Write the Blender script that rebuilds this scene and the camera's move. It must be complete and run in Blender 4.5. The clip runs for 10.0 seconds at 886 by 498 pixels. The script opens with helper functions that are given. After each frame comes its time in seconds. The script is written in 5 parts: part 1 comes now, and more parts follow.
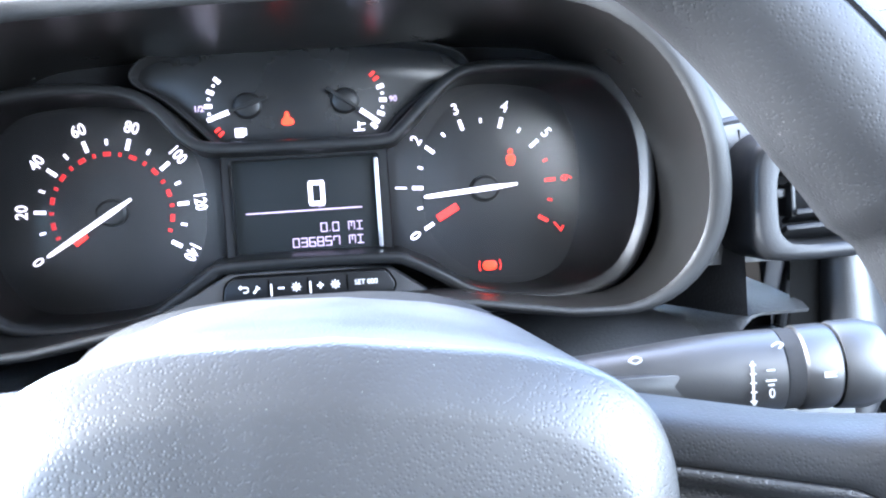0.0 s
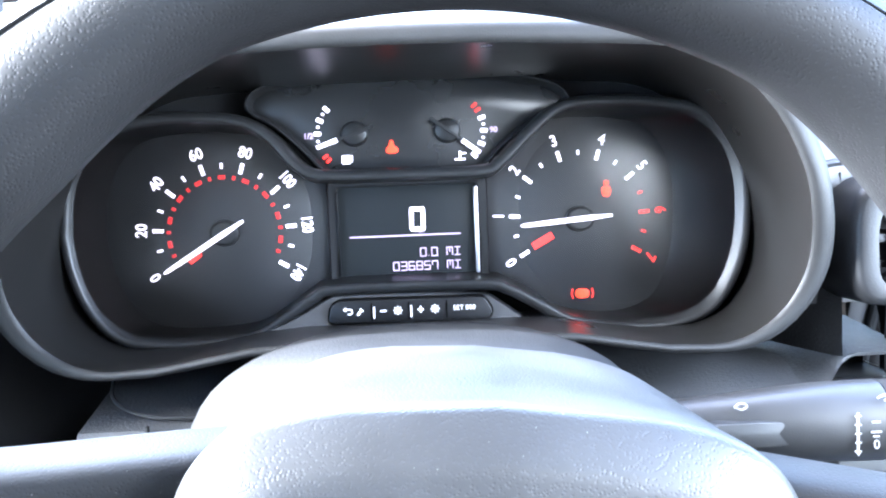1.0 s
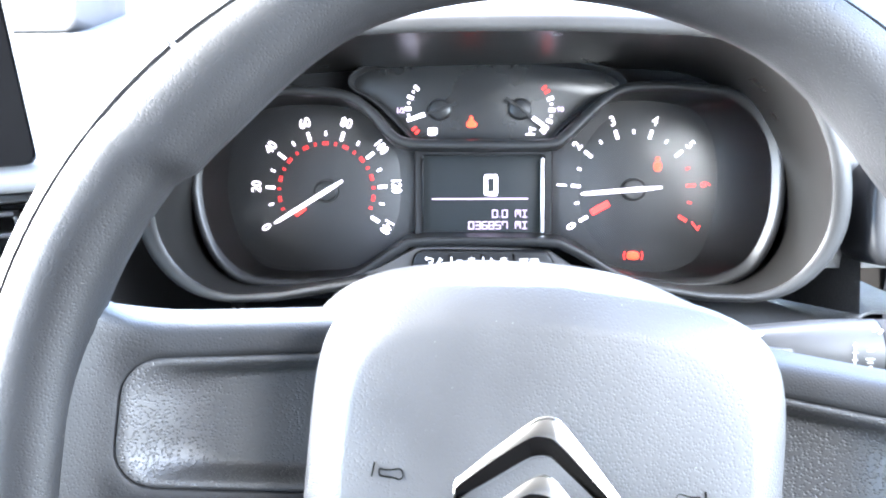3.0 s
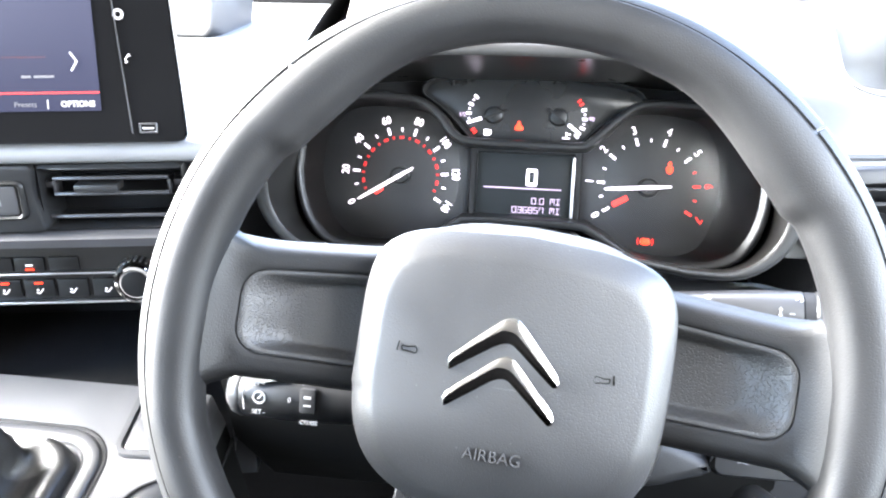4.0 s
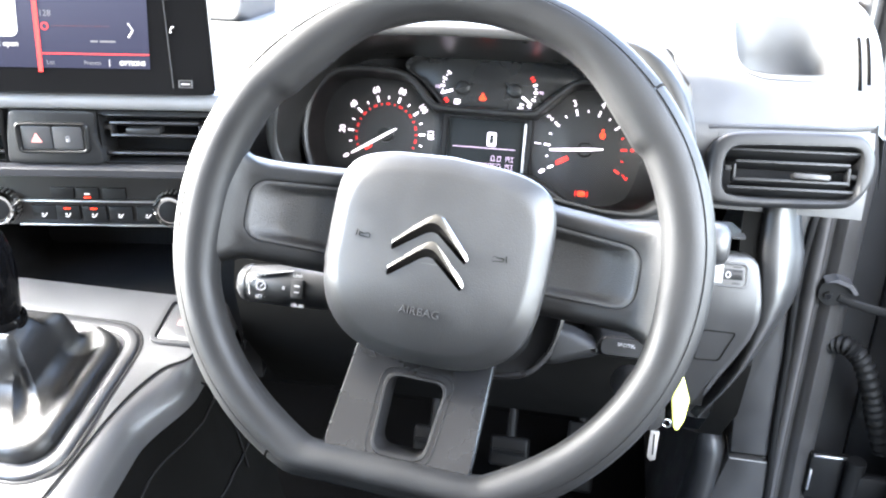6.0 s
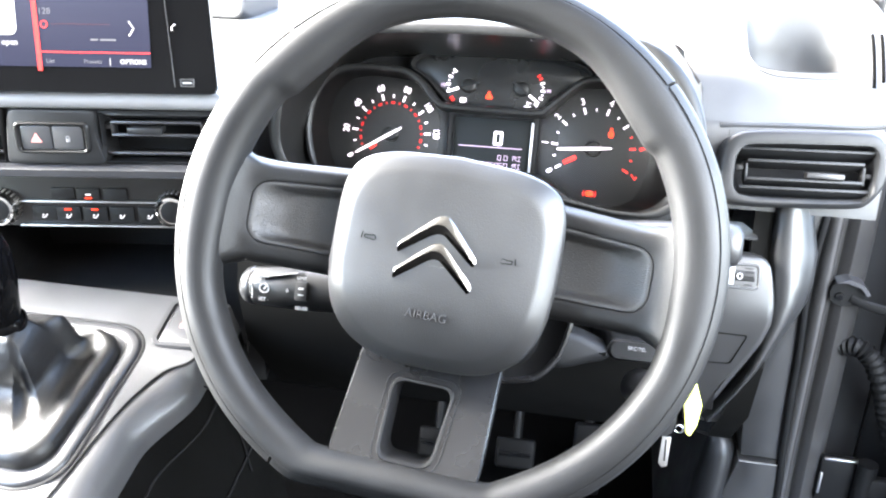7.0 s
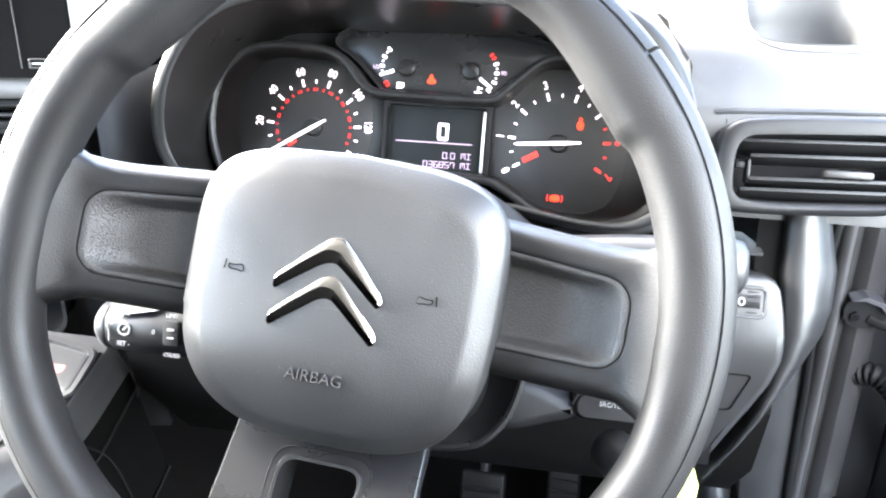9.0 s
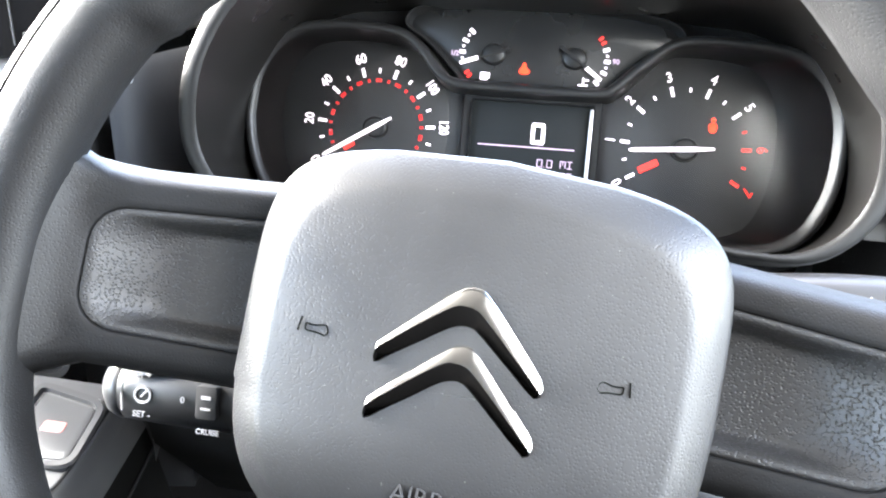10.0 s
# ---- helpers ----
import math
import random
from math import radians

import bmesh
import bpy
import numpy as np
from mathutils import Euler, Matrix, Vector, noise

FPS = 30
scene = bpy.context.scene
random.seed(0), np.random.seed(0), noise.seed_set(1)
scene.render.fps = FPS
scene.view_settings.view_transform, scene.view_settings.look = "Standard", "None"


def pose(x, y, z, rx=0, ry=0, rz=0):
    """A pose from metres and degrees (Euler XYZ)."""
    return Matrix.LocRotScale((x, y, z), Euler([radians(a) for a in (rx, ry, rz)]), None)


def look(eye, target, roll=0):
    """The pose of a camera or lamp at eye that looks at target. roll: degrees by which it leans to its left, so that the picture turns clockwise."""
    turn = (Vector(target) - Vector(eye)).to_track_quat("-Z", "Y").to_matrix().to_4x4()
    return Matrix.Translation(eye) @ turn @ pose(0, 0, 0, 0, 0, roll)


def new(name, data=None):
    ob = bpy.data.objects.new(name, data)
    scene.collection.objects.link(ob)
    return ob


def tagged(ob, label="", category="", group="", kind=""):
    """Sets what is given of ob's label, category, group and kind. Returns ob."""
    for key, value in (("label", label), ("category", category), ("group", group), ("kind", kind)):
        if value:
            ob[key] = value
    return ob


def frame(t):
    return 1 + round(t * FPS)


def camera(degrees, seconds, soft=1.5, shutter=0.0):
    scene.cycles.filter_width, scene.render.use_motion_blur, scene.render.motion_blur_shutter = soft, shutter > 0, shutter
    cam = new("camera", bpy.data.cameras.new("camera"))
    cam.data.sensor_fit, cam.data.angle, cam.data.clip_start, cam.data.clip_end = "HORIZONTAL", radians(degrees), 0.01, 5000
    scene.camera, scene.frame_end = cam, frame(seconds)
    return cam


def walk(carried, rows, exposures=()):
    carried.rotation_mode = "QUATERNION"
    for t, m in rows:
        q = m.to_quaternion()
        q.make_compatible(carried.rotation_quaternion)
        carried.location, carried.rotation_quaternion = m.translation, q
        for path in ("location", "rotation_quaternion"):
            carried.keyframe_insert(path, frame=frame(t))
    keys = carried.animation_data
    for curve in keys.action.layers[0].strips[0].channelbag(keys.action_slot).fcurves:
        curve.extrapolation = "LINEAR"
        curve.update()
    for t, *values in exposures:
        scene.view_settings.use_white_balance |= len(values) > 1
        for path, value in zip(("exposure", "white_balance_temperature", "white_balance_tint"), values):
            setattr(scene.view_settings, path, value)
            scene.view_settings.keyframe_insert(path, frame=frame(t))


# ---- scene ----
cam = camera(54.01, 10.0, soft=2.1)
PATH = [
    (0, pose(0.0212, -0.1784, 1.2537, 66.38, 1.57, -6.72)),
    (0.5, pose(0.0034, -0.1870, 1.2707, 66.30, 1.63, -4.36)),
    (1, pose(-0.0019, -0.1840, 1.2769, 66.14, 1.45, -2.72)),
    (1.5, pose(-0.0080, -0.1740, 1.2735, 66.12, 1.36, -1.94)),
    (2, pose(-0.0051, -0.1783, 1.2754, 66.12, 1.32, -1.24)),
    (2.5, pose(-0.0060, -0.2142, 1.2804, 66.18, 1.22, -0.42)),
    (3, pose(-0.0107, -0.2648, 1.2852, 66.23, 0.92, 1.81)),
    (3.2, pose(-0.0090, -0.2917, 1.2911, 66.19, 0.75, 3.17)),
    (4.3, pose(0.0622, -0.4269, 1.3261, 66.57, -0.22, 10.16)),
    (4.5, pose(0.0806, -0.4443, 1.3252, 66.60, -0.53, 10.31)),
    (5, pose(0.1042, -0.5208, 1.3309, 66.67, -1.02, 10.90)),
    (5.5, pose(0.1135, -0.5590, 1.3383, 66.62, -1.16, 11.20)),
    (7, pose(0.1081, -0.5464, 1.3344, 66.42, -1.02, 11.52)),
    (7.5, pose(0.1055, -0.5178, 1.3348, 66.46, -0.80, 11.43)),
    (8, pose(0.1107, -0.4762, 1.3268, 66.42, -0.69, 11.16)),
    (8.5, pose(0.1170, -0.4389, 1.3078, 66.46, -0.69, 10.86)),
    (9, pose(0.1200, -0.3926, 1.2875, 66.34, -0.82, 10.41)),
    (9.5, pose(0.1037, -0.3409, 1.2709, 66.32, -0.86, 10.32)),
    (10, pose(0.0448, -0.2745, 1.2452, 66.83, -1.13, 11.34)),
]
EXPOSURES = [(0.0, 5.35, 5950, 10), (0.5, 5.45, 5950, 10), (1.0, 5.58, 5950, 10), (1.5, 5.72, 5950, 10), (2.0, 5.86, 6000, 10), (2.5, 6.13, 6200, 10), (3.0, 6.19, 6400, 10), (3.3, 6.12, 6450, 10), (4.3, 5.62, 6950, 10), (5.5, 5.54, 7000, 10), (7.0, 5.6, 7050, 10), (9.0, 5.6, 7150, 10), (10.0, 5.44, 7050, 10)]
walk(cam, PATH, EXPOSURES)

# world, sun
SUN_EL, SUN_AZ = 64.5, -50.0      # azimuth from straight ahead, towards the passenger side
world = bpy.data.worlds.new("sky")
scene.world = world
world.use_nodes = True
_n = world.node_tree.nodes
_sky = _n.new("ShaderNodeTexSky")
_sky.sky_type = "NISHITA"
_sky.sun_disc = False
_sky.sun_elevation = radians(SUN_EL)
_sky.sun_rotation = radians(SUN_AZ)
_sky.air_density, _sky.dust_density = 1.0, 1.5
world.node_tree.links.new(_sky.outputs[0], _n["Background"].inputs[0])
_n["Background"].inputs[1].default_value = 0.145
sun_data = bpy.data.lights.new("sun", "SUN")
sun_data.energy, sun_data.angle, sun_data.color = 1.75, radians(0.6), (1.0, 0.96, 0.9)
sun = new("sun", sun_data)
_e, _a = radians(SUN_EL), radians(SUN_AZ)
sun_dir = Vector((math.sin(_a) * math.cos(_e), math.cos(_a) * math.cos(_e), math.sin(_e)))
sun.matrix_world = look(sun_dir * 8 + Vector((0, 0, 1)), (0, 0, 1))

# the sky's light through the passenger window and through the open driver's door
def window_light(name, eye, target, w, h, watts, color):
    d = bpy.data.lights.new(name, "AREA")
    d.shape, d.size, d.size_y, d.energy, d.color = "RECTANGLE", w, h, watts, color
    ob = new(name, d)
    ob.matrix_world = look(eye, target)
    return ob


window_light("passenger_window_light", (-.90, .31, 1.45), (.1, .04, 1.10), 1.05, .58, 20.5, (.96, .98, 1.0))
window_light("windscreen_light", (-.25, .70, 1.56), (-.05, -.02, 1.12), 1.15, .42, 0.45, (.60, .79, 1.0))

window_light("door_opening_light", (.60, -.24, 1.36), (.05, .10, 1.02), .8, .6, 1.3, (.90, .95, 1.0))

# ---- materials ----
def mat(name, color, rough=0.5, metal=0.0, grain=0.0, scale=900.0, vary=0.0, coat=0.0, spec=0.5, cells=False, blotch=22.0, dust=0.0, stretch=1.0):
    m = bpy.data.materials.new(name)
    m.use_nodes = True
    nt = m.node_tree
    N, L = nt.nodes, nt.links
    b = N["Principled BSDF"]
    b.inputs["Base Color"].default_value = (*color, 1)
    b.inputs["Roughness"].default_value = rough
    b.inputs["Metallic"].default_value = metal
    b.inputs["Specular IOR Level"].default_value = spec
    b.inputs["Coat Weight"].default_value = coat
    b.inputs["Coat Roughness"].default_value = 0.08
    tc = N.new("ShaderNodeTexCoord")
    if vary:
        nz = N.new("ShaderNodeTexNoise")
        nz.inputs["Scale"].default_value = blotch
        nz.inputs["Detail"].default_value = 6
        L.new(tc.outputs["Object"], nz.inputs["Vector"])
        mp = N.new("ShaderNodeMapRange")
        mp.inputs["To Min"].default_value, mp.inputs["To Max"].default_value = 1 - vary, 1 + vary
        mp.inputs["From Min"].default_value, mp.inputs["From Max"].default_value = 0.3, 0.7
        L.new(nz.outputs["Fac"], mp.inputs["Value"])
        mx = N.new("ShaderNodeMix")
        mx.data_type = "RGBA"
        mx.blend_type = "MULTIPLY"
        mx.inputs["Factor"].default_value = 1
        mx.inputs["A"].default_value = (*color, 1)
        L.new(mp.outputs["Result"], mx.inputs["B"])
        top = mx.outputs["Result"]
        if dust:
            dn = N.new("ShaderNodeTexNoise")
            dn.inputs["Scale"].default_value = 800
            dn.inputs["Detail"].default_value = 3
            L.new(tc.outputs["Object"], dn.inputs["Vector"])
            rp = N.new("ShaderNodeMapRange")
            rp.inputs["From Min"].default_value, rp.inputs["From Max"].default_value = 0.735, 0.77
            rp.inputs["To Max"].default_value = dust
            L.new(dn.outputs["Fac"], rp.inputs["Value"])
            dm = N.new("ShaderNodeMix")
            dm.data_type = "RGBA"
            dm.inputs["B"].default_value = (0.55, 0.53, 0.5, 1)
            L.new(rp.outputs["Result"], dm.inputs["Factor"])
            L.new(top, dm.inputs["A"])
            top = dm.outputs["Result"]
        L.new(top, b.inputs["Base Color"])
        mr = N.new("ShaderNodeMapRange")
        mr.inputs["To Min"].default_value, mr.inputs["To Max"].default_value = max(0.03, rough - min(0.08, 0.7 * vary)), min(1, rough + min(0.08, 0.7 * vary))
        mr.inputs["From Min"].default_value, mr.inputs["From Max"].default_value = 0.3, 0.7
        L.new(nz.outputs["Fac"], mr.inputs["Value"])
        L.new(mr.outputs["Result"], b.inputs["Roughness"])
    if grain:
        if cells:
            g = N.new("ShaderNodeTexVoronoi")
            g.feature = "F1"
            pit = N.new("ShaderNodeMapRange")
            pit.interpolation_type = "SMOOTHSTEP"
            pit.inputs["From Max"].default_value = 0.55
            L.new(g.outputs["Distance"], pit.inputs["Value"])
            out = pit.outputs["Result"]
        else:
            g = N.new("ShaderNodeTexNoise")
            g.inputs["Detail"].default_value = 3
            out = g.outputs["Fac"]
        g.inputs["Scale"].default_value = scale
        mg = N.new("ShaderNodeMapping")
        mg.inputs["Scale"].default_value = (stretch, 1, 1)
        L.new(tc.outputs["Object"], mg.inputs["Vector"])
        L.new(mg.outputs["Vector"], g.inputs["Vector"])
        bp = N.new("ShaderNodeBump")
        bp.inputs["Strength"].default_value = grain
        bp.inputs["Distance"].default_value = 0.0006
        L.new(out, bp.inputs["Height"])
        L.new(bp.outputs["Normal"], b.inputs["Normal"])
    return m


def glow(name, color, strength, base=None):
    m = bpy.data.materials.new(name)
    m.use_nodes = True
    b = m.node_tree.nodes["Principled BSDF"]
    b.inputs["Base Color"].default_value = (*(base or color), 1)
    b.inputs["Emission Color"].default_value = (*color, 1)
    b.inputs["Emission Strength"].default_value = strength
    b.inputs["Roughness"].default_value = 0.4
    b.inputs["Specular IOR Level"].default_value = 0.1
    return m


# Far darker than the plastic itself: shade of the low parts and recesses, as colour.
SHADED_PLASTIC = mat("shaded_plastic", (0.0030, 0.0029, 0.0027), 0.85, spec=0.06, grain=0.3, scale=700, vary=0.2)
SLOT = mat("slot_black", (0.001, 0.001, 0.001), 0.9, spec=0.02, vary=0.1)
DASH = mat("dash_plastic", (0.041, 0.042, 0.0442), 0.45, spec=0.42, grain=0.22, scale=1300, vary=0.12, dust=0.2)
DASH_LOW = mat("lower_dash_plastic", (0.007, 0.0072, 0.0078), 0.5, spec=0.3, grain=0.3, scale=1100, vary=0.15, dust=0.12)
SATIN = mat("satin_grey_trim", (0.028, 0.028, 0.0295), 0.33, grain=0.08, scale=1500, vary=0.08)
PU = mat("wheel_skin", (0.0052, 0.0052, 0.0055), 0.55, spec=0.27, grain=0.17, scale=980, vary=0.12, cells=True, dust=0.08)
PAD = mat("airbag_skin", (0.0155, 0.0157, 0.0164), 0.45, spec=0.50, grain=0.17, scale=980, vary=0.12, cells=True, dust=0.15)
INSERT = mat("recess_skin", (0.024, 0.0238, 0.0242), 0.46, spec=0.45, grain=0.45, scale=1000, vary=0.12, cells=True, stretch=0.8)
TRIM = mat("dark_satin_trim", (0.034, 0.034, 0.037), 0.32, metal=0.3, grain=0.05, scale=1500, vary=0.08)
BLACK = mat("black_plastic", (0.008, 0.008, 0.0085), 0.42, spec=0.25, grain=0.15, scale=1200, vary=0.2)
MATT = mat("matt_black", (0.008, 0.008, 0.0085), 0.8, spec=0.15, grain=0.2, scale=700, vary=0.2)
PIANO = mat("piano_black", (0.003, 0.003, 0.0033), 0.10, vary=0.1, spec=0.08)
HOOD_IN = mat("hood_inner_plastic", (0.0065, 0.0062, 0.0059), 0.29, spec=0.5, grain=0.05, scale=1400, vary=0.03)
LIP = mat("hood_lip_plastic", (0.008, 0.0079, 0.0078), 0.5, spec=0.25, grain=0.2, scale=1200, vary=0.08)
GAUGE = mat("gauge_panel_black", (0.010, 0.0103, 0.011), 0.28, spec=0.4, vary=0.1)
FACE = mat("dial_face", (0.014, 0.0142, 0.0154), 0.45, spec=0.3, grain=0.05, scale=1500, vary=0.1)
CHROME = mat("chrome", (0.60, 0.59, 0.58), 0.07, metal=1.0, vary=0.03)
STEEL = mat("worn_steel", (0.5, 0.5, 0.5), 0.35, metal=1.0, vary=0.2, grain=0.1, scale=600)
BOOT = mat("gear_gaiter_skin", (0.008, 0.008, 0.0084), 0.37, spec=0.42, grain=0.3, scale=900, vary=0.15, cells=True)
PAINT = mat("grey_car_paint", (0.028, 0.027, 0.0273), 0.36, metal=0.3, grain=0.02, scale=2000, vary=0.1, coat=0.5)
RUBBER = mat("rubber", (0.0035, 0.0035, 0.0037), 0.55, spec=0.12, grain=0.2, scale=800, vary=0.2)
# Carpet colour lowered almost to black to carry the footwell's shade.
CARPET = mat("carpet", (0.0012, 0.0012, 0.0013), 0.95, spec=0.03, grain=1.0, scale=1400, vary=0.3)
YELLOW = mat("yellow_tag_plastic", (0.80, 0.84, 0.16), 0.35, vary=0.05, grain=0.03)
HEADLINER = mat("headliner_cloth", (0.10, 0.098, 0.095), 0.9, grain=0.4, scale=1200, vary=0.06)
GROUND = mat("asphalt", (0.06, 0.06, 0.062), 0.85, grain=0.8, scale=120, vary=0.25, blotch=3)
WHITE_MARK = mat("white_print", (0.17, 0.17, 0.175), 0.5, vary=0.05)
LIT = glow("lit_white", (0.95, 0.86, 1.0), 0.045)
LIT_DIM = glow("lit_lilac", (0.85, 0.62, 0.95), 0.026, (0.3, 0.25, 0.32))
KEYLIT = glow("lit_key_print", (0.92, 0.92, 1.0), 0.03, (0.4, 0.4, 0.42))
RED = glow("lit_red", (1.0, 0.04, 0.03), 0.06, (0.5, 0.02, 0.02))
RED_DIM = glow("dim_red", (0.8, 0.03, 0.03), 0.028, (0.4, 0.02, 0.02))
AMBER = glow("lit_amber", (1.0, 0.045, 0.018), 0.085, (0.45, 0.03, 0.012))
LCD = glow("lcd_black", (0.004, 0.005, 0.005), 0.05, (0.008, 0.009, 0.010))
SCREEN = glow("screen_navy", (0.035, 0.04, 0.085), 0.034, (0.01, 0.01, 0.015))
SCREEN_RED = glow("screen_red", (0.8, 0.05, 0.04), 0.05, (0.3, 0.02, 0.02))
SCREEN_DIM = glow("screen_grey", (0.6, 0.6, 0.66), 0.010, (0.05, 0.05, 0.055))
SCREEN_TXT = glow("screen_white", (0.7, 0.7, 0.75), 0.035, (0.12, 0.12, 0.13))


def clear(name, rough=0.02, ior=1.45):
    m = bpy.data.materials.new(name)
    m.use_nodes = True
    nt = m.node_tree
    nt.nodes.remove(nt.nodes["Principled BSDF"])
    t, g, x, fr = (nt.nodes.new("ShaderNodeBsdfTransparent"), nt.nodes.new("ShaderNodeBsdfGlossy"),
                   nt.nodes.new("ShaderNodeMixShader"), nt.nodes.new("ShaderNodeFresnel"))
    g.inputs["Roughness"].default_value = rough
    fr.inputs["IOR"].default_value = ior
    nt.links.new(fr.outputs[0], x.inputs[0])
    nt.links.new(t.outputs[0], x.inputs[1])
    nt.links.new(g.outputs[0], x.inputs[2])
    nt.links.new(x.outputs[0], nt.nodes["Material Output"].inputs["Surface"])
    return m


LENS = clear("clear_lens", 0.22, 1.34)
# On the chevrons' lower faces this colour carries a dark reflection.
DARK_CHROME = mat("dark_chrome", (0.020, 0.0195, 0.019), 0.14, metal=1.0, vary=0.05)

# ---- building tools ----
# Dashboard frame: x to the right, y away from the driver, z up along the dial faces, which lean back by 20 degrees.
M0 = pose(0, 0, 1.13, -20) @ Matrix.Translation((0, 0, -1.0))
BASE = {}


def thing(name, o, label, category, group="", m=None):
    e = new(name)
    e.empty_display_size = 0.02
    e.matrix_world = m if m is not None else M0 @ Matrix.Translation(o)
    BASE[e.name] = Vector(o)
    return tagged(e, label, category, group)


def finish(bm, material, name, sharp=34):
    bmesh.ops.remove_doubles(bm, verts=bm.verts, dist=1e-6)
    bmesh.ops.recalc_face_normals(bm, faces=bm.faces)
    lim = radians(sharp)
    for f in bm.faces:
        f.smooth = True
    for e in bm.edges:
        e.smooth = not (len(e.link_faces) == 2 and e.calc_face_angle(0) > lim)
    me = bpy.data.meshes.new(name)
    bm.to_mesh(me)
    bm.free()
    me.materials.append(material)
    return me


def part(name, bm, material, parent, label="", sharp=34):
    root = parent
    while root.parent:
        root = root.parent
    bmesh.ops.translate(bm, verts=bm.verts, vec=-BASE[root.name])
    ob = new(name, finish(bm, material, name, sharp))
    ob.parent = parent
    if label:
        ob["label"] = label
    return ob


def solid(name, bm, material, label, category, kind="", sharp=34, m=None):
    """A top-level thing or piece of the setting of a single mesh, given in the dashboard frame."""
    bm.transform(m if m is not None else M0)
    ob = new(name, finish(bm, material, name, sharp))
    return tagged(ob, label, category, "", kind)


def rrect(cx, cz, hx, hz, r, seg=6, mid=0):
    pts = []
    if mid:
        base = rrect(cx, cz, hx, hz, r, seg)
        n = seg + 1
        for i in range(4):
            pts += base[i * n:(i + 1) * n]
            p, q = base[(i + 1) * n - 1], base[((i + 1) * n) % len(base)]
            pts += [(p[0] + (q[0] - p[0]) * k / (mid + 1), p[1] + (q[1] - p[1]) * k / (mid + 1)) for k in range(1, mid + 1)]
        return pts
    for sx, sz, a0 in ((1, -1, -90), (1, 1, 0), (-1, 1, 90), (-1, -1, 180)):
        for k in range(seg + 1):
            a = radians(a0 + 90 * k / seg)
            pts.append((cx + sx * (hx - r) + r * math.cos(a), cz + sz * (hz - r) + r * math.sin(a)))
    return pts


def oval(cx, cz, rx, rz, n=64, p=2.0):
    pts = []
    for k in range(n):
        a = 2 * math.pi * k / n
        c, s = math.cos(a), math.sin(a)
        pts.append((cx + rx * math.copysign(abs(c) ** (2 / p), c), cz + rz * math.copysign(abs(s) ** (2 / p), s)))
    return pts


def soft(pts, n=3):
    """Corners cut round, for outlines given by a few points."""
    for _ in range(n):
        q = []
        for a, b in zip(pts, pts[1:] + pts[:1]):
            q += [tuple(.75 * u + .25 * v for u, v in zip(a, b)), tuple(.25 * u + .75 * v for u, v in zip(a, b))]
        pts = q
    return pts


def rpoly(pts, r, seg=5):
    """An outline with its corners rounded by about r."""
    out, n = [], len(pts)
    for i in range(n):
        p, a, b = Vector(pts[i]), Vector(pts[i - 1]), Vector(pts[(i + 1) % n])
        k = min(r, (a - p).length * .48, (b - p).length * .48)
        u, v = p + (a - p).normalized() * k, p + (b - p).normalized() * k
        for j in range(seg + 1):
            t = j / seg
            out.append(tuple(u * (1 - t) ** 2 + p * 2 * t * (1 - t) + v * t * t))
    return out


def grow(pts, d):
    out, n = [], len(pts)
    area = sum(a[0] * b[1] - b[0] * a[1] for a, b in zip(pts, pts[1:] + pts[:1]))
    sg = 1 if area > 0 else -1
    for i in range(n):
        a, b = Vector(pts[i - 1]), Vector(pts[(i + 1) % n])
        t = (b - a)
        t = t.normalized() if t.length > 1e-9 else Vector((1, 0))
        out.append((pts[i][0] + sg * t.y * d, pts[i][1] - sg * t.x * d))
    return out


def up(loop, y):
    """An outline in x, z at depth y (a number, or a rule for y from x and z)."""
    return [(x, y(x, z) if callable(y) else y, z) for x, z in loop]


def loft(loops, cap0=False, cap1=False, closed=True, bm=None):
    bm = bm or bmesh.new()
    rings = [[bm.verts.new(p) for p in lp] for lp in loops]
    for a, b in zip(rings, rings[1:]):
        n = len(a)
        for i in range(n if closed else n - 1):
            j = (i + 1) % n
            try:
                bm.faces.new((a[i], a[j], b[j], b[i]))
            except ValueError:
                pass
    if cap0:
        bm.faces.new(rings[0][::-1])
    if cap1:
        bm.faces.new(rings[-1])
    return bm


def plate(loop, y0, y1, b=0.0008, bm=None):
    """A slab with rounded front edges: front at y0, back at y1."""
    return loft([up(grow(loop, -b), y0), up(grow(loop, -b * .3), y0 + b * .3), up(loop, y0 + b), up(loop, y1)], True, True, bm=bm)


def frame_ring(outer, inner, y0, y1, b=0.0008, bm=None):
    """A frame with rounded front edges between two outlines of equal count."""
    return loft([up(outer, y1), up(outer, y0 + b), up(grow(outer, -b), y0), up(grow(inner, b), y0), up(inner, y0 + b), up(inner, y1), up(outer, y1)], bm=bm)


def box(c, s, b=0.001, seg=2, rot=None, bm=None):
    t = bmesh.new()
    bmesh.ops.create_cube(t, size=1)
    bmesh.ops.scale(t, verts=t.verts, vec=s)
    if b:
        bmesh.ops.bevel(t, geom=list(t.edges), offset=min(b, min(s) * .45), segments=seg, profile=0.5, affect="EDGES")
    if rot is not None:
        t.transform(rot.to_4x4() if len(rot) == 3 else rot)
    bmesh.ops.translate(t, verts=t.verts, vec=c)
    if bm is None:
        return t
    me = bpy.data.meshes.new("tmp")
    t.to_mesh(me)
    t.free()
    bm.from_mesh(me)
    bpy.data.meshes.remove(me)
    return bm


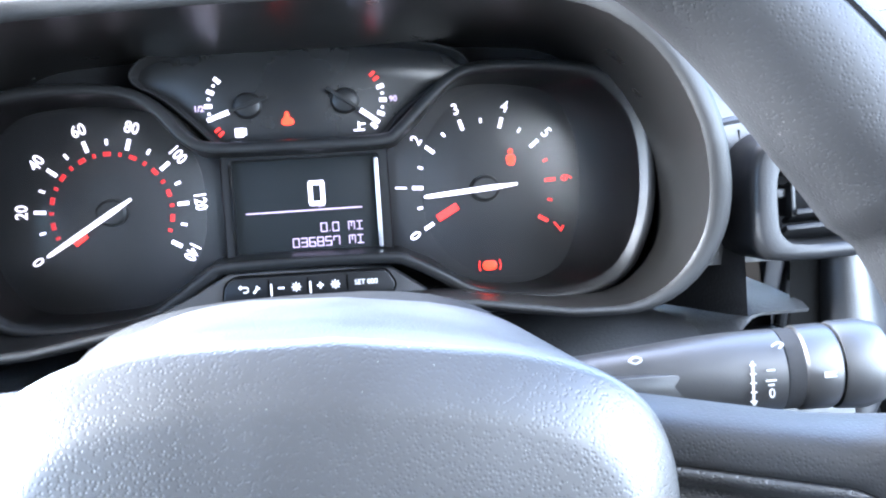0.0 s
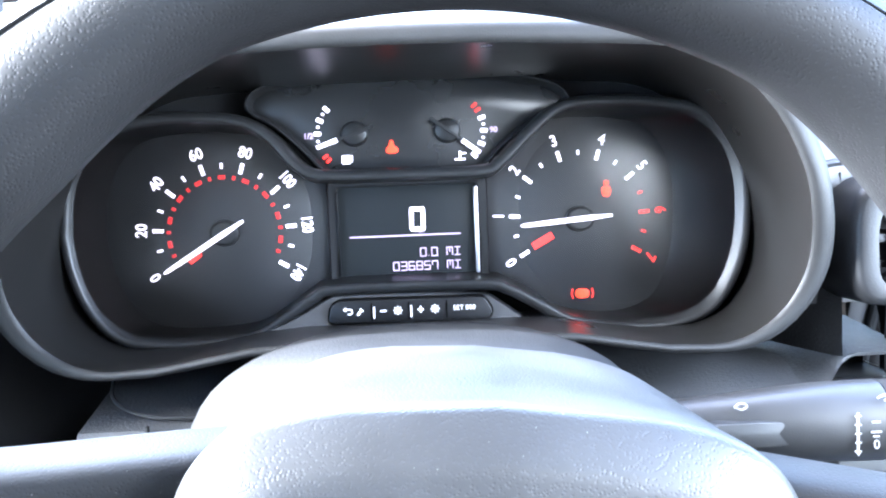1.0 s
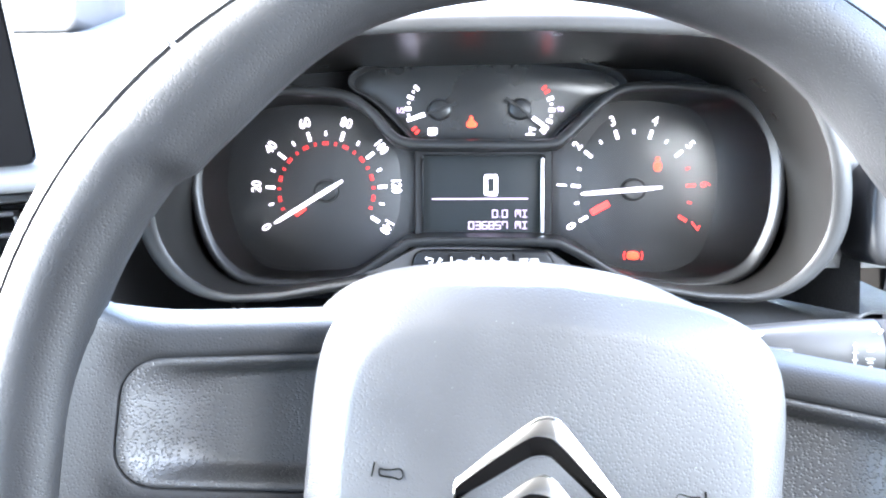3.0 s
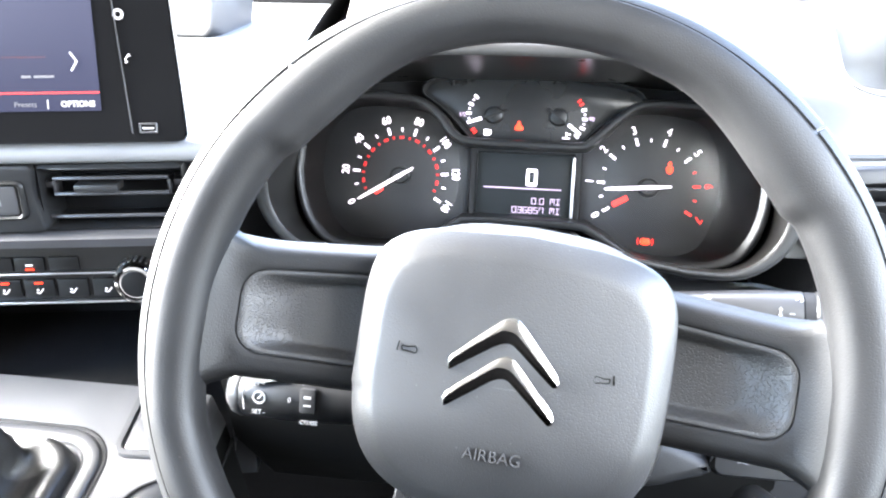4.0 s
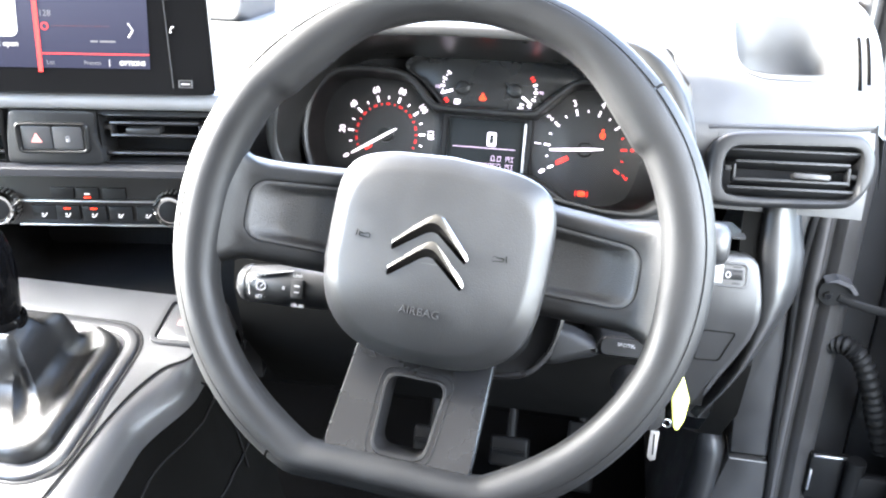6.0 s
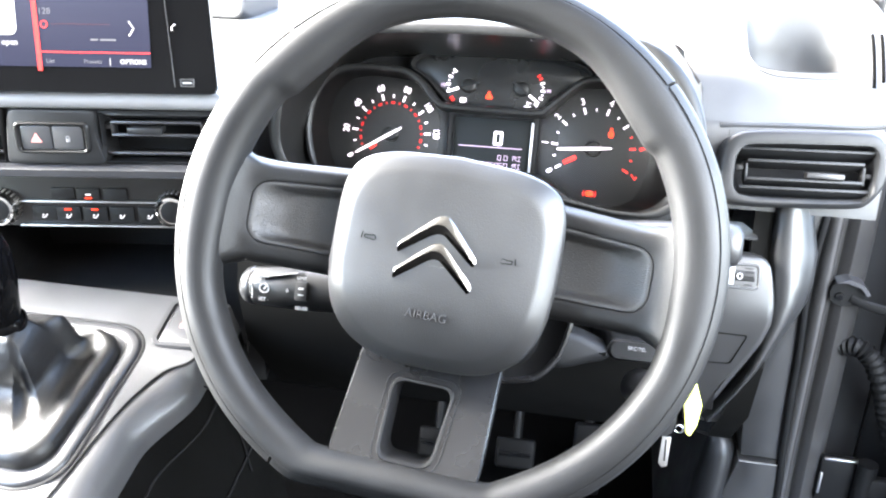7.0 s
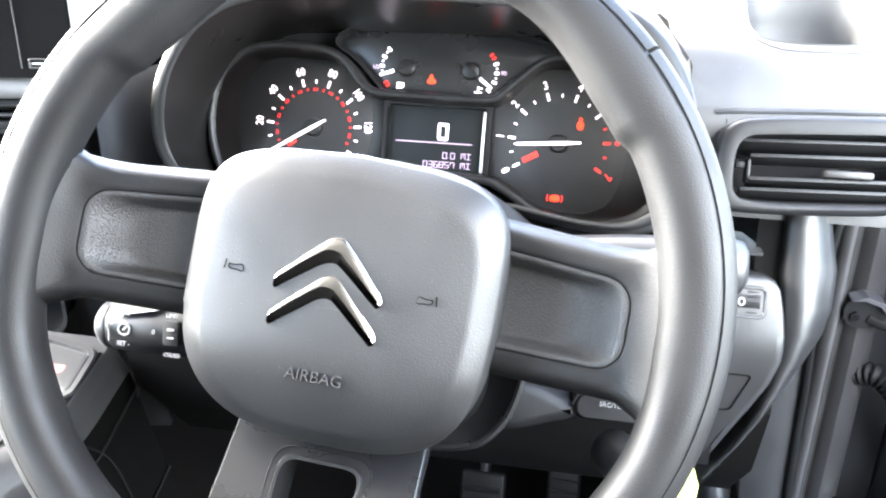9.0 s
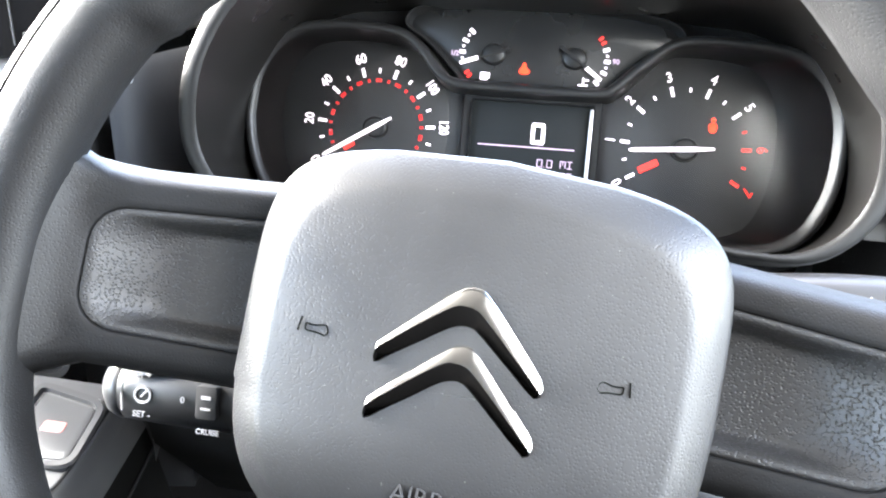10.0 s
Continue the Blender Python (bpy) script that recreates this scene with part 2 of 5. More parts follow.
def tube(path, radius, n=12, caps=True, flat=1.0, bm=None):
    P = [Vector(p) for p in path]
    loops = []
    ref = Vector((0, 0, 1))
    for i, p in enumerate(P):
        t = (P[min(i + 1, len(P) - 1)] - P[max(i - 1, 0)]).normalized()
        if abs(t.dot(ref)) > 0.95:
            ref = Vector((0, 1, 0)) if abs(t.y) < 0.9 else Vector((1, 0, 0))
        u = (ref - t * ref.dot(t)).normalized()
        v = t.cross(u)
        r = radius(i / (len(P) - 1)) if callable(radius) else radius
        loops.append([p + u * r * flat * math.cos(2 * math.pi * k / n) + v * r * math.sin(2 * math.pi * k / n) for k in range(n)])
    return loft(loops, caps, caps, bm=bm)


def smooth_path(pts, k=8):
    P = [Vector(p) for p in pts]
    P = [P[0] * 2 - P[1]] + P + [P[-1] * 2 - P[-2]]
    out = []
    for i in range(1, len(P) - 2):
        for j in range(k):
            t = j / k
            a, b, c, d = P[i - 1:i + 3]
            out.append(0.5 * ((2 * b) + (c - a) * t + (2 * a - 5 * b + 4 * c - d) * t * t + (3 * b - a - 3 * c + d) * t ** 3))
    return out + [P[-2]]


def lettering(name, words, size, at, material, parent, label="", depth=0.0003, turn=0, lean=0, wide=1.0, align="CENTER", heavy=0.0):
    """Raised words that face the driver; turn: degrees clockwise in their own plane; lean: about x."""
    cu = bpy.data.curves.new(name, "FONT")
    cu.body, cu.size, cu.extrude, cu.align_x, cu.align_y = words, size, depth, align, "CENTER"
    cu.offset = heavy
    cu.resolution_u = 3
    ob = new(name, cu)
    me = bpy.data.meshes.new_from_object(ob.evaluated_get(bpy.context.evaluated_depsgraph_get()))
    bpy.data.objects.remove(ob)
    bpy.data.curves.remove(cu)
    bm = bmesh.new()
    bm.from_mesh(me)
    bpy.data.meshes.remove(me)
    bm.transform(Matrix.Translation(at) @ pose(0, 0, 0, 90 + lean) @ pose(0, 0, 0, 0, 0, -turn) @ Matrix.Diagonal((wide, 1, 1, 1)))
    return part(name, bm, material, parent, label)


def smoothstep(a, b, x):
    t = min(1, max(0, (x - a) / (b - a)))
    return t * t * (3 - 2 * t)

VENT = mat("vent_frame_plastic", (0.009, 0.0092, 0.0098), 0.42, spec=0.22, grain=0.2, scale=1200, vary=0.12)
APRON = mat("apron_satin_plastic", (0.020, 0.0203, 0.0215), 0.34, grain=0.1, scale=1400, vary=0.08)
KEY_BLACK = mat("key_black", (0.004, 0.004, 0.0043), 0.42, spec=0.2, vary=0.1)
BEZEL = mat("dial_bezel_plastic", (0.012, 0.012, 0.0123), 0.36, spec=0.22, grain=0.03, scale=1500, vary=0.1)
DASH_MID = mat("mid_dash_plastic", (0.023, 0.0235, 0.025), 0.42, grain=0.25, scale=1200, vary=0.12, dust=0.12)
SHROUD = mat("rough_shroud_plastic", (0.034, 0.0344, 0.0356), 0.72, spec=0.25, grain=0.9, scale=650, vary=0.2, dust=0.15)
SHROUD_TOP = mat("shroud_top_plastic", (0.0075, 0.0077, 0.0082), 0.6, spec=0.2, grain=0.4, scale=900, vary=0.15, dust=0.3)
LEDGE = mat("pale_satin_trim", (0.13, 0.13, 0.134), 0.38, grain=0.08, scale=1500, vary=0.08)
LAMP_OFF = mat("unlit_red_lamp", (0.22, 0.09, 0.085), 0.35, vary=0.05)
CLIMATE = mat("climate_fascia_plastic", (0.010, 0.0090, 0.0087), 0.38, spec=0.35, grain=0.05, scale=1500, vary=0.1)
LIGHT_BLOCK = mat("light_block_cloth", (0.05, 0.05, 0.052), 0.9, grain=0.4, scale=900, vary=0.1)
LETTER = mat("smooth_pad_letters", (0.026, 0.026, 0.0275), 0.28, vary=0.05)
STALK = mat("stalk_plastic", (0.009, 0.0091, 0.0096), 0.42, grain=0.08, scale=1500, vary=0.1)
GLOSS_TRIM = mat("gloss_dark_trim", (0.009, 0.009, 0.0098), 0.26, grain=0.03, scale=1500, vary=0.1)
FLANK = mat("lower_flank_plastic", (0.010, 0.0101, 0.0106), 0.36, grain=0.2, scale=1300, vary=0.12)
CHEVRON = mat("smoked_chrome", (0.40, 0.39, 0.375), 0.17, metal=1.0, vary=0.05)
KICK = mat("kick_panel_plastic", (0.0095, 0.0093, 0.0097), 0.45, grain=0.2, scale=1200, vary=0.12)

# ---- steering wheel ----
# Wheel frame: x right, y away from the driver along the column, z up in the wheel's plane; the wheel stands turned by 5 degrees.
_wx, _wn, _wz, _wc = Vector((0.99620, 0.00816, -0.08669)), Vector((0.01717, -0.99447, 0.10363)), Vector((0.08536, 0.10473, 0.99083)), Vector((0.00741, -0.03213, 0.96800))
_mw = Matrix((_wx, -_wn, _wz)).transposed().to_4x4()
_mw.translation = _wc
MW = M0 @ _mw @ Matrix.Scale(0.978, 4)


def rim_outer(a):
    s = math.sin(a)
    r = 0.1835
    if s < -0.75:
        flat = 0.170 / -s
        k = smoothstep(0.78, 0.97, -s)
        r = r * (1 - k) + min(r, flat) * k
    return r


def rim_inner(a):
    d = math.degrees(a) % 360
    low = smoothstep(0, 22, min(d - 180, 360 - d)) if d > 180 else 0
    up_angle = min(d, 180 - d) if d < 180 else 0
    # a thumb rest that ends in a small step above each side spoke
    thumb = (0.0050 + 0.0034 * smoothstep(33, 36.5, up_angle)) * (1 - smoothstep(42, 68, up_angle)) * (1 - low)
    bottom = 0.004 * (1 - smoothstep(8, 36, abs(d - 270)))
    return rim_outer(a) - 0.0290 - thumb + bottom


def build_wheel():
    w = thing("steering_wheel", (0, 0, 0), "dark grey moulded steering wheel with a flat bottom, turned slightly", "steering wheel", m=MW)
    n, k = 240, 16
    loops = []
    for i in range(n):
        a = 2 * math.pi * i / n
        ro, ri = rim_outer(a), rim_inner(a)
        cut = ro - 0.0075
        c, h = (ro + ri) / 2, (ro - ri) / 2
        ring = []
        for j in range(k):
            q = 2 * math.pi * j / k
            e = 2 / 2.35
            rr = c + h * math.copysign(abs(math.cos(q)) ** e, math.cos(q))
            yy = 0.0165 * math.copysign(abs(math.sin(q)) ** e, math.sin(q))
            if rr > cut and yy < 0.004:
                rr = cut + (rr - cut) * 0.35
            ring.append((rr * math.cos(a), yy, rr * math.sin(a)))
        loops.append(ring)
    bm = loft(loops + [loops[0]])
    part("rim", bm, PU, w, "grained dark grey rim", 60)
    # outer trim shell in four lengths, with a groove against the rim
    for a0, a1 in ((45.2, 134.7), (135.3, 241.9), (242.5, 298), (298.6, 404.6)):
        loops = []
        m = max(10, int((a1 - a0) / 2.2))
        for i in range(m + 1):
            a = radians(a0 + (a1 - a0) * i / m)
            ro = rim_outer(a) + 0.0008
            cut = ro - 0.0085
            prof = ((cut, -0.0128), (cut + 0.0012, -0.0137), (ro - 0.0034, -0.0112), (ro - 0.0008, -0.0065), (ro, 0.0), (ro - 0.001, 0.007),
                    (ro - 0.005, 0.0128), (ro - 0.011, 0.0165), (ro - 0.013, 0.012), (cut, 0.004))
            loops.append([(r * math.cos(a), y, r * math.sin(a)) for r, y in prof])
        part("rim_trim", loft(loops, True, True), PU, w, "smooth outer rim shell with a fine parting line", 50)

    # side spokes with a dished panel in each
    for s in (-1, 1):

        def sp(hx0, hx1, hz, r, y, zc=0.0022):
            cx, hx = (hx0 + hx1) / 2, (hx1 - hx0) / 2
            out = []
            for x, z in rrect(cx, zc, hx, hz, r, 6, 10):
                f = smoothstep(0.136, 0.164, x)
                zz = zc + (z - zc) * (1 + (0.40 if y < .008 else 0.05) * f)
                if z > zc:
                    zz += 0.10 * max(0, 0.125 - x)
                yy = y - (0.0092 * smoothstep(.139, .166, x) if y < 0 else 0)
                # the spoke's face falls back towards the hub
                yy += 0.0126 * (1 - smoothstep(.137, .163, x)) + 0.25 * max(0, .137 - x)
                out.append((s * x, yy, zz))
            return out

        x0 = 0.045
        body = loft([sp(x0, .130, .0270, .006, .021, .005), sp(x0, .140, .0335, .006, .0185, .0042), sp(x0, .150, .0358, .006, .0145, .0035), sp(x0, .163, .0368, .006, .009, .0029), sp(x0, .163, .0352, .006, .001, .0020),
                     sp(x0, .162, .0330, .006, -.0040), sp(x0, .160, .0308, .007, -.0060), sp(x0, .157, .0290, .009, -.0069), sp(x0, .152, .0272, .0105, -.0072), sp(x0, .147, .0256, .0122, -.0073), sp(x0, .143, .0244, .0135, -.0073), sp(x0, .1395, .0233, .0145, -.0072), sp(x0, .1385, .0223, .014, -.0066)],
                    True, False)
        spoke = part("spoke", body, PU, w, "", 50)
        gap = loft([sp(x0, .1385, .0223, .014, -.0066), sp(x0, .1384, .0222, .014, -.0054), sp(x0, .1380, .0218, .0137, -.0054)], False, False)
        part("parting_line", gap, MATT, spoke)
        dish = loft([sp(x0, .1380, .0218, .0137, -.0052), sp(x0, .1376, .0214, .013, -.0062), sp(x0, .1362, .0202, .0122, -.0065), sp(x0, .1340, .0188, .0112, -.0052),
                     sp(x0, .1270, .0170, .010, -.0008), sp(x0, .1190, .0155, .009, .0034), sp(x0, .1140, .0142, .008, .0046), sp(x0, .110, .0130, .007, .0048)], False, True)
        part("spoke_insert", dish, INSERT, spoke, "dished grained insert panel", 60)

    # lower spoke: satin trim plate with an opening through it
    def quad(hw_top, hw_bot, z1, z0, r, y0, y1):
        """Rounded trapezium; y runs from y1 at its top to y0 at its foot."""
        pts = []
        cs = [(hw_bot, z0), (hw_top, z1), (-hw_top, z1), (-hw_bot, z0)]
        for i in range(4):
            p, a, b = Vector(cs[i]), Vector(cs[i - 1]), Vector(cs[(i + 1) % 4])
            d0, d1 = (a - p).normalized() * r, (b - p).normalized() * r
            for k in range(7):
                t = k / 6
                q = (p + d0) * (1 - t) ** 2 + p * 2 * t * (1 - t) + (p + d1) * t * t
                pts.append(q)
        return [(0.002 + q.x, y0 + (y1 - y0) * (q.y - z0) / (z1 - z0), q.y) for q in pts]

    def shift(lp, dy):
        return [(x, y + dy, z) for x, y, z in lp]

    def lean(z):
        """Depth of the plate, which falls back towards the hub."""
        return -.006 + .62 * (z + .153)
    o1 = quad(.0505, .0515, -.066, -.153, .012, lean(-.153), lean(-.066))
    hole = quad(.0235, .0195, -.0925, -.1455, .010, lean(-.1455), lean(-.0925))
    hole2 = quad(.0205, .0168, -.0955, -.1428, .009, lean(-.1428), lean(-.0955))
    low = part("lower_spoke", loft([shift(o1, .014), shift(o1, .001), shift(quad(.0493, .0503, -.066, -.1518, .011, lean(-.1518), lean(-.066)), -.0005), shift(hole, 0), ], False, False), GLOSS_TRIM, w,
               "dark satin trim plate with an opening", 40)
    part("opening_groove", tube([(x, y - .0001, z) for x, y, z in quad(.0268, .0226, -.0894, -.1486, .0118, lean(-.1486), lean(-.0894))] + [(x, y - .0001, z) for x, y, z in quad(.0268, .0226, -.0894, -.1486, .0118, lean(-.1486), lean(-.0894))[:1]], .00055, 6, False), MATT, low, "fine dark groove round the opening")
    part("opening_bezel", loft([shift(hole, .0002), shift(quad(.0228, .0188, -.0932, -.1448, .0098, lean(-.1448), lean(-.0932)), -.0012), shift(quad(.0212, .0174, -.0948, -.1434, .0092, lean(-.1434), lean(-.0948)), -.0008),
                                shift(hole2, .003), shift(hole2, .030)], False, False), BLACK, low, "gloss black rounded bezel", 45)

    # airbag pad
    def ring(s, h, top, p=4.0, hx=.0757, bot=.0705):
        out = []
        both = zip(oval(0, 0, 1, 1, 88, p), oval(0, 0, 1, 1, 88, min(p, 2.9)))
        for x, z in (u if u[1] > 0 else v for u, v in both):
            zz = z * (top if z > 0 else bot) * s
            xx = x * hx * s * (1 - 0.05 * max(0, -z))
            zz -= 0.010 * x * x * s * (1 if z > 0 else 0)
            fall = max(0.0, -z * s - .25)
            out.append((.0034 + xx, -h + .042 * fall * fall, -.0128 + zz))
        return out

    prof = [ring(.95, -.074, .0838, 5), ring(.97, -.068, .0838, 5), ring(.985, -.050, .0800, 5.5), ring(1.0, -.032, .0764, 6), ring(1.0, -.018, .0748, 6.5), ring(1.0, -.0010, .0737, 7),
            ring(.998, .0032, .0735, 7), ring(.992, .0052, .0733, 7), ring(.978, .0068, .0729, 7), ring(.866, .0128, .0714, 6.5), ring(.845, .0136, .0710, 6), ring(.82, .0140, .0705, 6), ring(.70, .0150, .0694, 5),
            ring(.5, .0161, .0690, 4), ring(.28, .0167, .0690, 3), ring(.1, .0169, .0690, 2.4)]
    pad = part("airbag_pad", loft(prof, True, True), PAD, w, "grained grey airbag cover with bevelled flanks", 40)

    # emblem: two plain chevrons
    for dz in (0.0, -0.0172):
        top = [(-.0246, -.0060), (-.0243, -.0030), (-.0225, -.0006), (-.0120, .0092), (-.0030, .0171), (.0005, .0190), (.0035, .0192), (.0062, .0178), (.0130, .0108), (.0240, -.0014), (.0262, -.0045), (.0268, -.0070)]
        lowr = [(-.0246, -.0080), (-.0240, -.0082), (-.0222, -.0073), (-.0120, -.0008), (-.0040, .0048), (.0000, .0066), (.0030, .0066), (.0056, .0050), (.0120, -.0002), (.0232, -.0090), (.0255, -.0095), (.0267, -.0086)]
        share = (.20, .22, .24, .28, .36, .44, .48, .48, .46, .42, .40, .40)
        mid = [tuple((1 - f) * a + f * b for a, b in zip(p, q)) for p, q, f in zip(top, lowr, share)]

        def line(pts, h, f=1.0, cx=.001, cz=.004):
            q = smooth_path([(cx + (x - cx) * f, -h, cz + (z - cz) * f + dz) for x, z in pts], 4)
            return [tuple(v) for v in q]

        def mix(p, q, t):
            return [tuple((1 - t) * u + t * v for u, v in zip(a, b)) for a, b in zip(p, q)]
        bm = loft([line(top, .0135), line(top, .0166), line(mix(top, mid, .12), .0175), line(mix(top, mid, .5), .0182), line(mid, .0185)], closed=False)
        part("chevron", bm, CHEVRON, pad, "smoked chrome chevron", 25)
        # Same chrome as above; the dark mirror image is put into the colour.
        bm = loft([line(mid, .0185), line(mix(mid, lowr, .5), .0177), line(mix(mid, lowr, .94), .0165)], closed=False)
        part("chevron_shade", bm, DARK_CHROME, pad, "lower face of the chevron with a dark reflection in its colour", 25)
        bm = loft([line(mix(mid, lowr, .94), .0165), line(mix(mid, lowr, .975), .0168), line(lowr, .0161), line(lowr, .0135)], closed=False)
        part("chevron_edge", bm, CHROME, pad, "bright lower edge", 25)
        rim_pts = line(top, .0164) + line(lowr, .0159)[::-1]
        part("chevron_outline", tube(rim_pts + rim_pts[:1], .00038, 6, False), CHROME, pad, "fine bright outline of the chevron", 60)
    lettering("lettering", "AIRBAG", 0.0078, (.0015, -.0149, -.0458), LETTER, pad, "raised letters", depth=0.0008, wide=1.02, lean=-8)
    for s in (-1, 1):
        cx, cz = .001 + s * .0455, -.0015
        bm = tube([(cx + s * .0050, -.0157, cz + .0024), (cx + s * .0056, -.0156, cz - .0020)], .00028, 6)
        tube(smooth_path([(cx + s * .0034, -.0157, cz + .0006), (cx + s * .0030, -.0157, cz - .0014), (cx - s * .0006, -.0158, cz - .0017), (cx - s * .0030, -.0158, cz - .0022)], 4), .00024, 6, bm=bm)
        tube(smooth_path([(cx + s * .0034, -.0157, cz + .0006), (cx + s * .0004, -.0158, cz + .0004), (cx - s * .0030, -.0158, cz + .0010), (cx - s * .0040, -.0158, cz - .0012), (cx - s * .0030, -.0158, cz - .0022)], 4), .00022, 6, bm=bm)
        part("horn_symbol", bm, SLOT, pad, "small moulded horn symbol")
    # hub shell behind the pad
    bm = loft([up(oval(.003, -.012, .064, .058, 48, 3.2), .072), up(oval(.003, -.012, .060, .055, 48, 3), .100), up(oval(.002, -.010, .045, .045, 48, 2.4), .118)], True, True)
    part("hub", bm, BLACK, w, "black hub behind the pad")
    return w


build_wheel()

# ---- instrument cluster ----
ZC = 1.0560
SPX, TAX = -.1077, .0931


SEGMENTS = {"M": "abcefh", "I": "adv", "0": "abcdef", "3": "abcdg", "5": "acdfg", "6": "acdefg", "7": "abcf", "8": "abcdefg"}


def segment_figure(text, h, w, at, material, parent, label="", right=False, pen=.0011):
    """Squared figures of straight strokes, as on a trip display."""
    gap = w * .42
    total = sum((pen * 1.5 if ch == "." else w) + gap for ch in text) - gap
    x = at[0] - (total if right else total / 2)
    bm = bmesh.new()
    for ch in text:
        if ch == ".":
            box((x + pen * .6, at[1], at[2] - h / 2 + pen * .5), (pen, .0004, pen), 0, bm=bm)
            x += pen * 1.5 + gap
            continue
        for q in SEGMENTS[ch]:
            cx, cz, sx, sz = {"a": (.5, .5, 1, 0), "b": (1, .25, 0, .5), "c": (1, -.25, 0, .5), "d": (.5, -.5, 1, 0), "e": (0, -.25, 0, .5), "f": (0, .25, 0, .5), "g": (.5, 0, 1, 0), "h": (.5, .2, 0, .6), "v": (.5, 0, 0, 1)}[q]
            box((x + cx * w, at[1], at[2] + cz * h), (max(sx * w, pen) + (pen * .6 if sx else 0), .0004, max(sz * h, pen)), 0, bm=bm)
        x += w + gap
    return part("figure", bm, material, parent, label)


def build_cluster():
    c = thing("instrument_cluster", (-.005, .285, 1.056), "lit instrument cluster with two dials and a small display", "instrument cluster")
    part("back_plate", plate(rrect(-.003, 1.066, .200, .082, .05), .2745, .290), MATT, c)

    # one rim runs round both dials and the display; its wall is broad on the outer sides
    half = [(-.1880, 1.058), (-.1850, 1.082), (-.1765, 1.101), (-.1620, 1.1135), (-.1400, 1.1180), (-.1130, 1.1180), (-.0900, 1.1145), (-.0765, 1.1050), (-.0645, 1.0910), (-.0500, 1.0848),
            (-.0060, 1.0838), (.0370, 1.0840), (.0480, 1.0893), (.0625, 1.1030), (.0790, 1.1160), (.0970, 1.1193), (.1290, 1.1183), (.1560, 1.1130), (.1715, 1.0990), (.1795, 1.0780),
            (.1800, 1.0500), (.1745, 1.0260), (.1620, 1.0060), (.1400, .9972), (.1110, .9968), (.0830, 1.0020), (.0640, 1.0125), (.0490, 1.0205),
            (.0330, 1.0240), (-.0440, 1.0245), (-.0580, 1.0200), (-.0735, 1.0100), (-.0920, 1.0000), (-.1190, .9975), (-.1440, .9977), (-.1630, 1.0025), (-.1770, 1.0180), (-.1850, 1.0390)]
    rim = [(p.x, p.y) for p in smooth_path([(x, z, 0) for x, z in half + half[:1]], 4)[:-1]]

    def floor_point(x, z, k=1.0):
        w = (.27 if x > 0 else .10) * k
        cx = .06 if x > 0 else -.06
        return (cx + (x - cx) * (1 - w) if abs(x) > .06 else x, 1.0585 + (z - 1.0585) * (1 - .07 * k))
    wall = [up(grow(rim, .0042), .276), up(grow(rim, .0042), .2510), up(grow(rim, .0034), .2482), up(grow(rim, .0014), .2464), up(grow(rim, -.0004), .2461), up(grow(rim, -.0016), .2472)]
    wall += [up([floor_point(x, z, k) for x, z in grow(rim, -.0018)], y) for k, y in ((.08, .2490), (.28, .2545), (.52, .2605), (.78, .2662), (1.0, .2703))]
    part("cluster_bezel", loft(wall), BEZEL, c, "dark satin bezel round the dials and display", 60)
    part("face_plate", plate([floor_point(x, z, .98) for x, z in rim], .2704, .2740, .0002), FACE, c, "black carrier of the dial faces")

    def dial(name, cx, ox, hx, label):
        face = part(name, plate(rrect(ox, 1.0583, hx - (.018 if ox > 0 else .012), .0520, .044, 8), .2700, .2703, .0001), FACE, c, label)
        part("dial_lens", loft([[(ox + (x - ox) * f, .2500 - .0050 * (1 - f * f), 1.0583 + (z - 1.0583) * f) for x, z in rrect(ox, 1.0583, hx - .003, .0558, .046, 12, 4)] for f in (1, .96, .9, .8, .68, .55, .4, .25, .1)], False, True), LENS, face, "clear domed dial cover", 80)
        hub = part("pointer_hub", loft([up(oval(cx, ZC, .0085, .0075, 24), .2698), up(oval(cx, ZC, .0080, .0070, 24), .2665), up(oval(cx, ZC, .0066, .0056, 24), .2655)], False, True), BLACK, face)
        return face

    def spot(cx, r, deg, y=.2690):
        a = radians(deg)
        return (cx + r * math.sin(a), y, ZC + r * math.cos(a))

    def tick(face, cx, deg, r0, r1, wdt, material, name="tick_mark"):
        a = radians(deg)
        m = Matrix.Translation(spot(cx, (r0 + r1) / 2, deg, .2694)) @ pose(0, 0, 0, 0, deg, 0)
        bm = box((0, 0, 0), (wdt, .0008, r1 - r0), 0)
        bm.transform(m)
        return part(name, bm, material, face)

    sp = dial("speedometer", SPX, -.1170, .0700, "speedometer dial marked nought to 140")
    step = 241.0 / 7
    for i, s in enumerate(("0", "20", "40", "60", "80", "100", "120", "140")):
        d = -120.5 + step * i
        lettering("numeral", s, 0.0088, spot(SPX, .0462, d), LIT, sp, turn=d, wide=.74 if len(s) == 3 else .88, depth=.0002, heavy=.0001)
        if i:
            tick(sp, SPX, d, .0343, .0402, .0019, LIT)
        if i < 7:
            tick(sp, SPX, d + step / 2, .0362, .0392, .0013, LIT)
    for i in range(19):
        d = -112 + i * 12.4
        tick(sp, SPX, d, .0302, .0324, .0038 if i % 2 else .0016, RED_DIM, "red_mark")
    tach = dial("rev_counter", TAX, .1105, .0700, "rev counter dial marked nought to 7")
    for i in range(8):
        d = -120.5 + step * i
        m = RED if i >= 6 else LIT
        lettering("numeral", str(i), 0.0088, spot(TAX, .0462, d), m, tach, turn=d, wide=.88, depth=.0002, heavy=.0001)
        tick(tach, TAX, d, .0343, .0402, .0019, m)
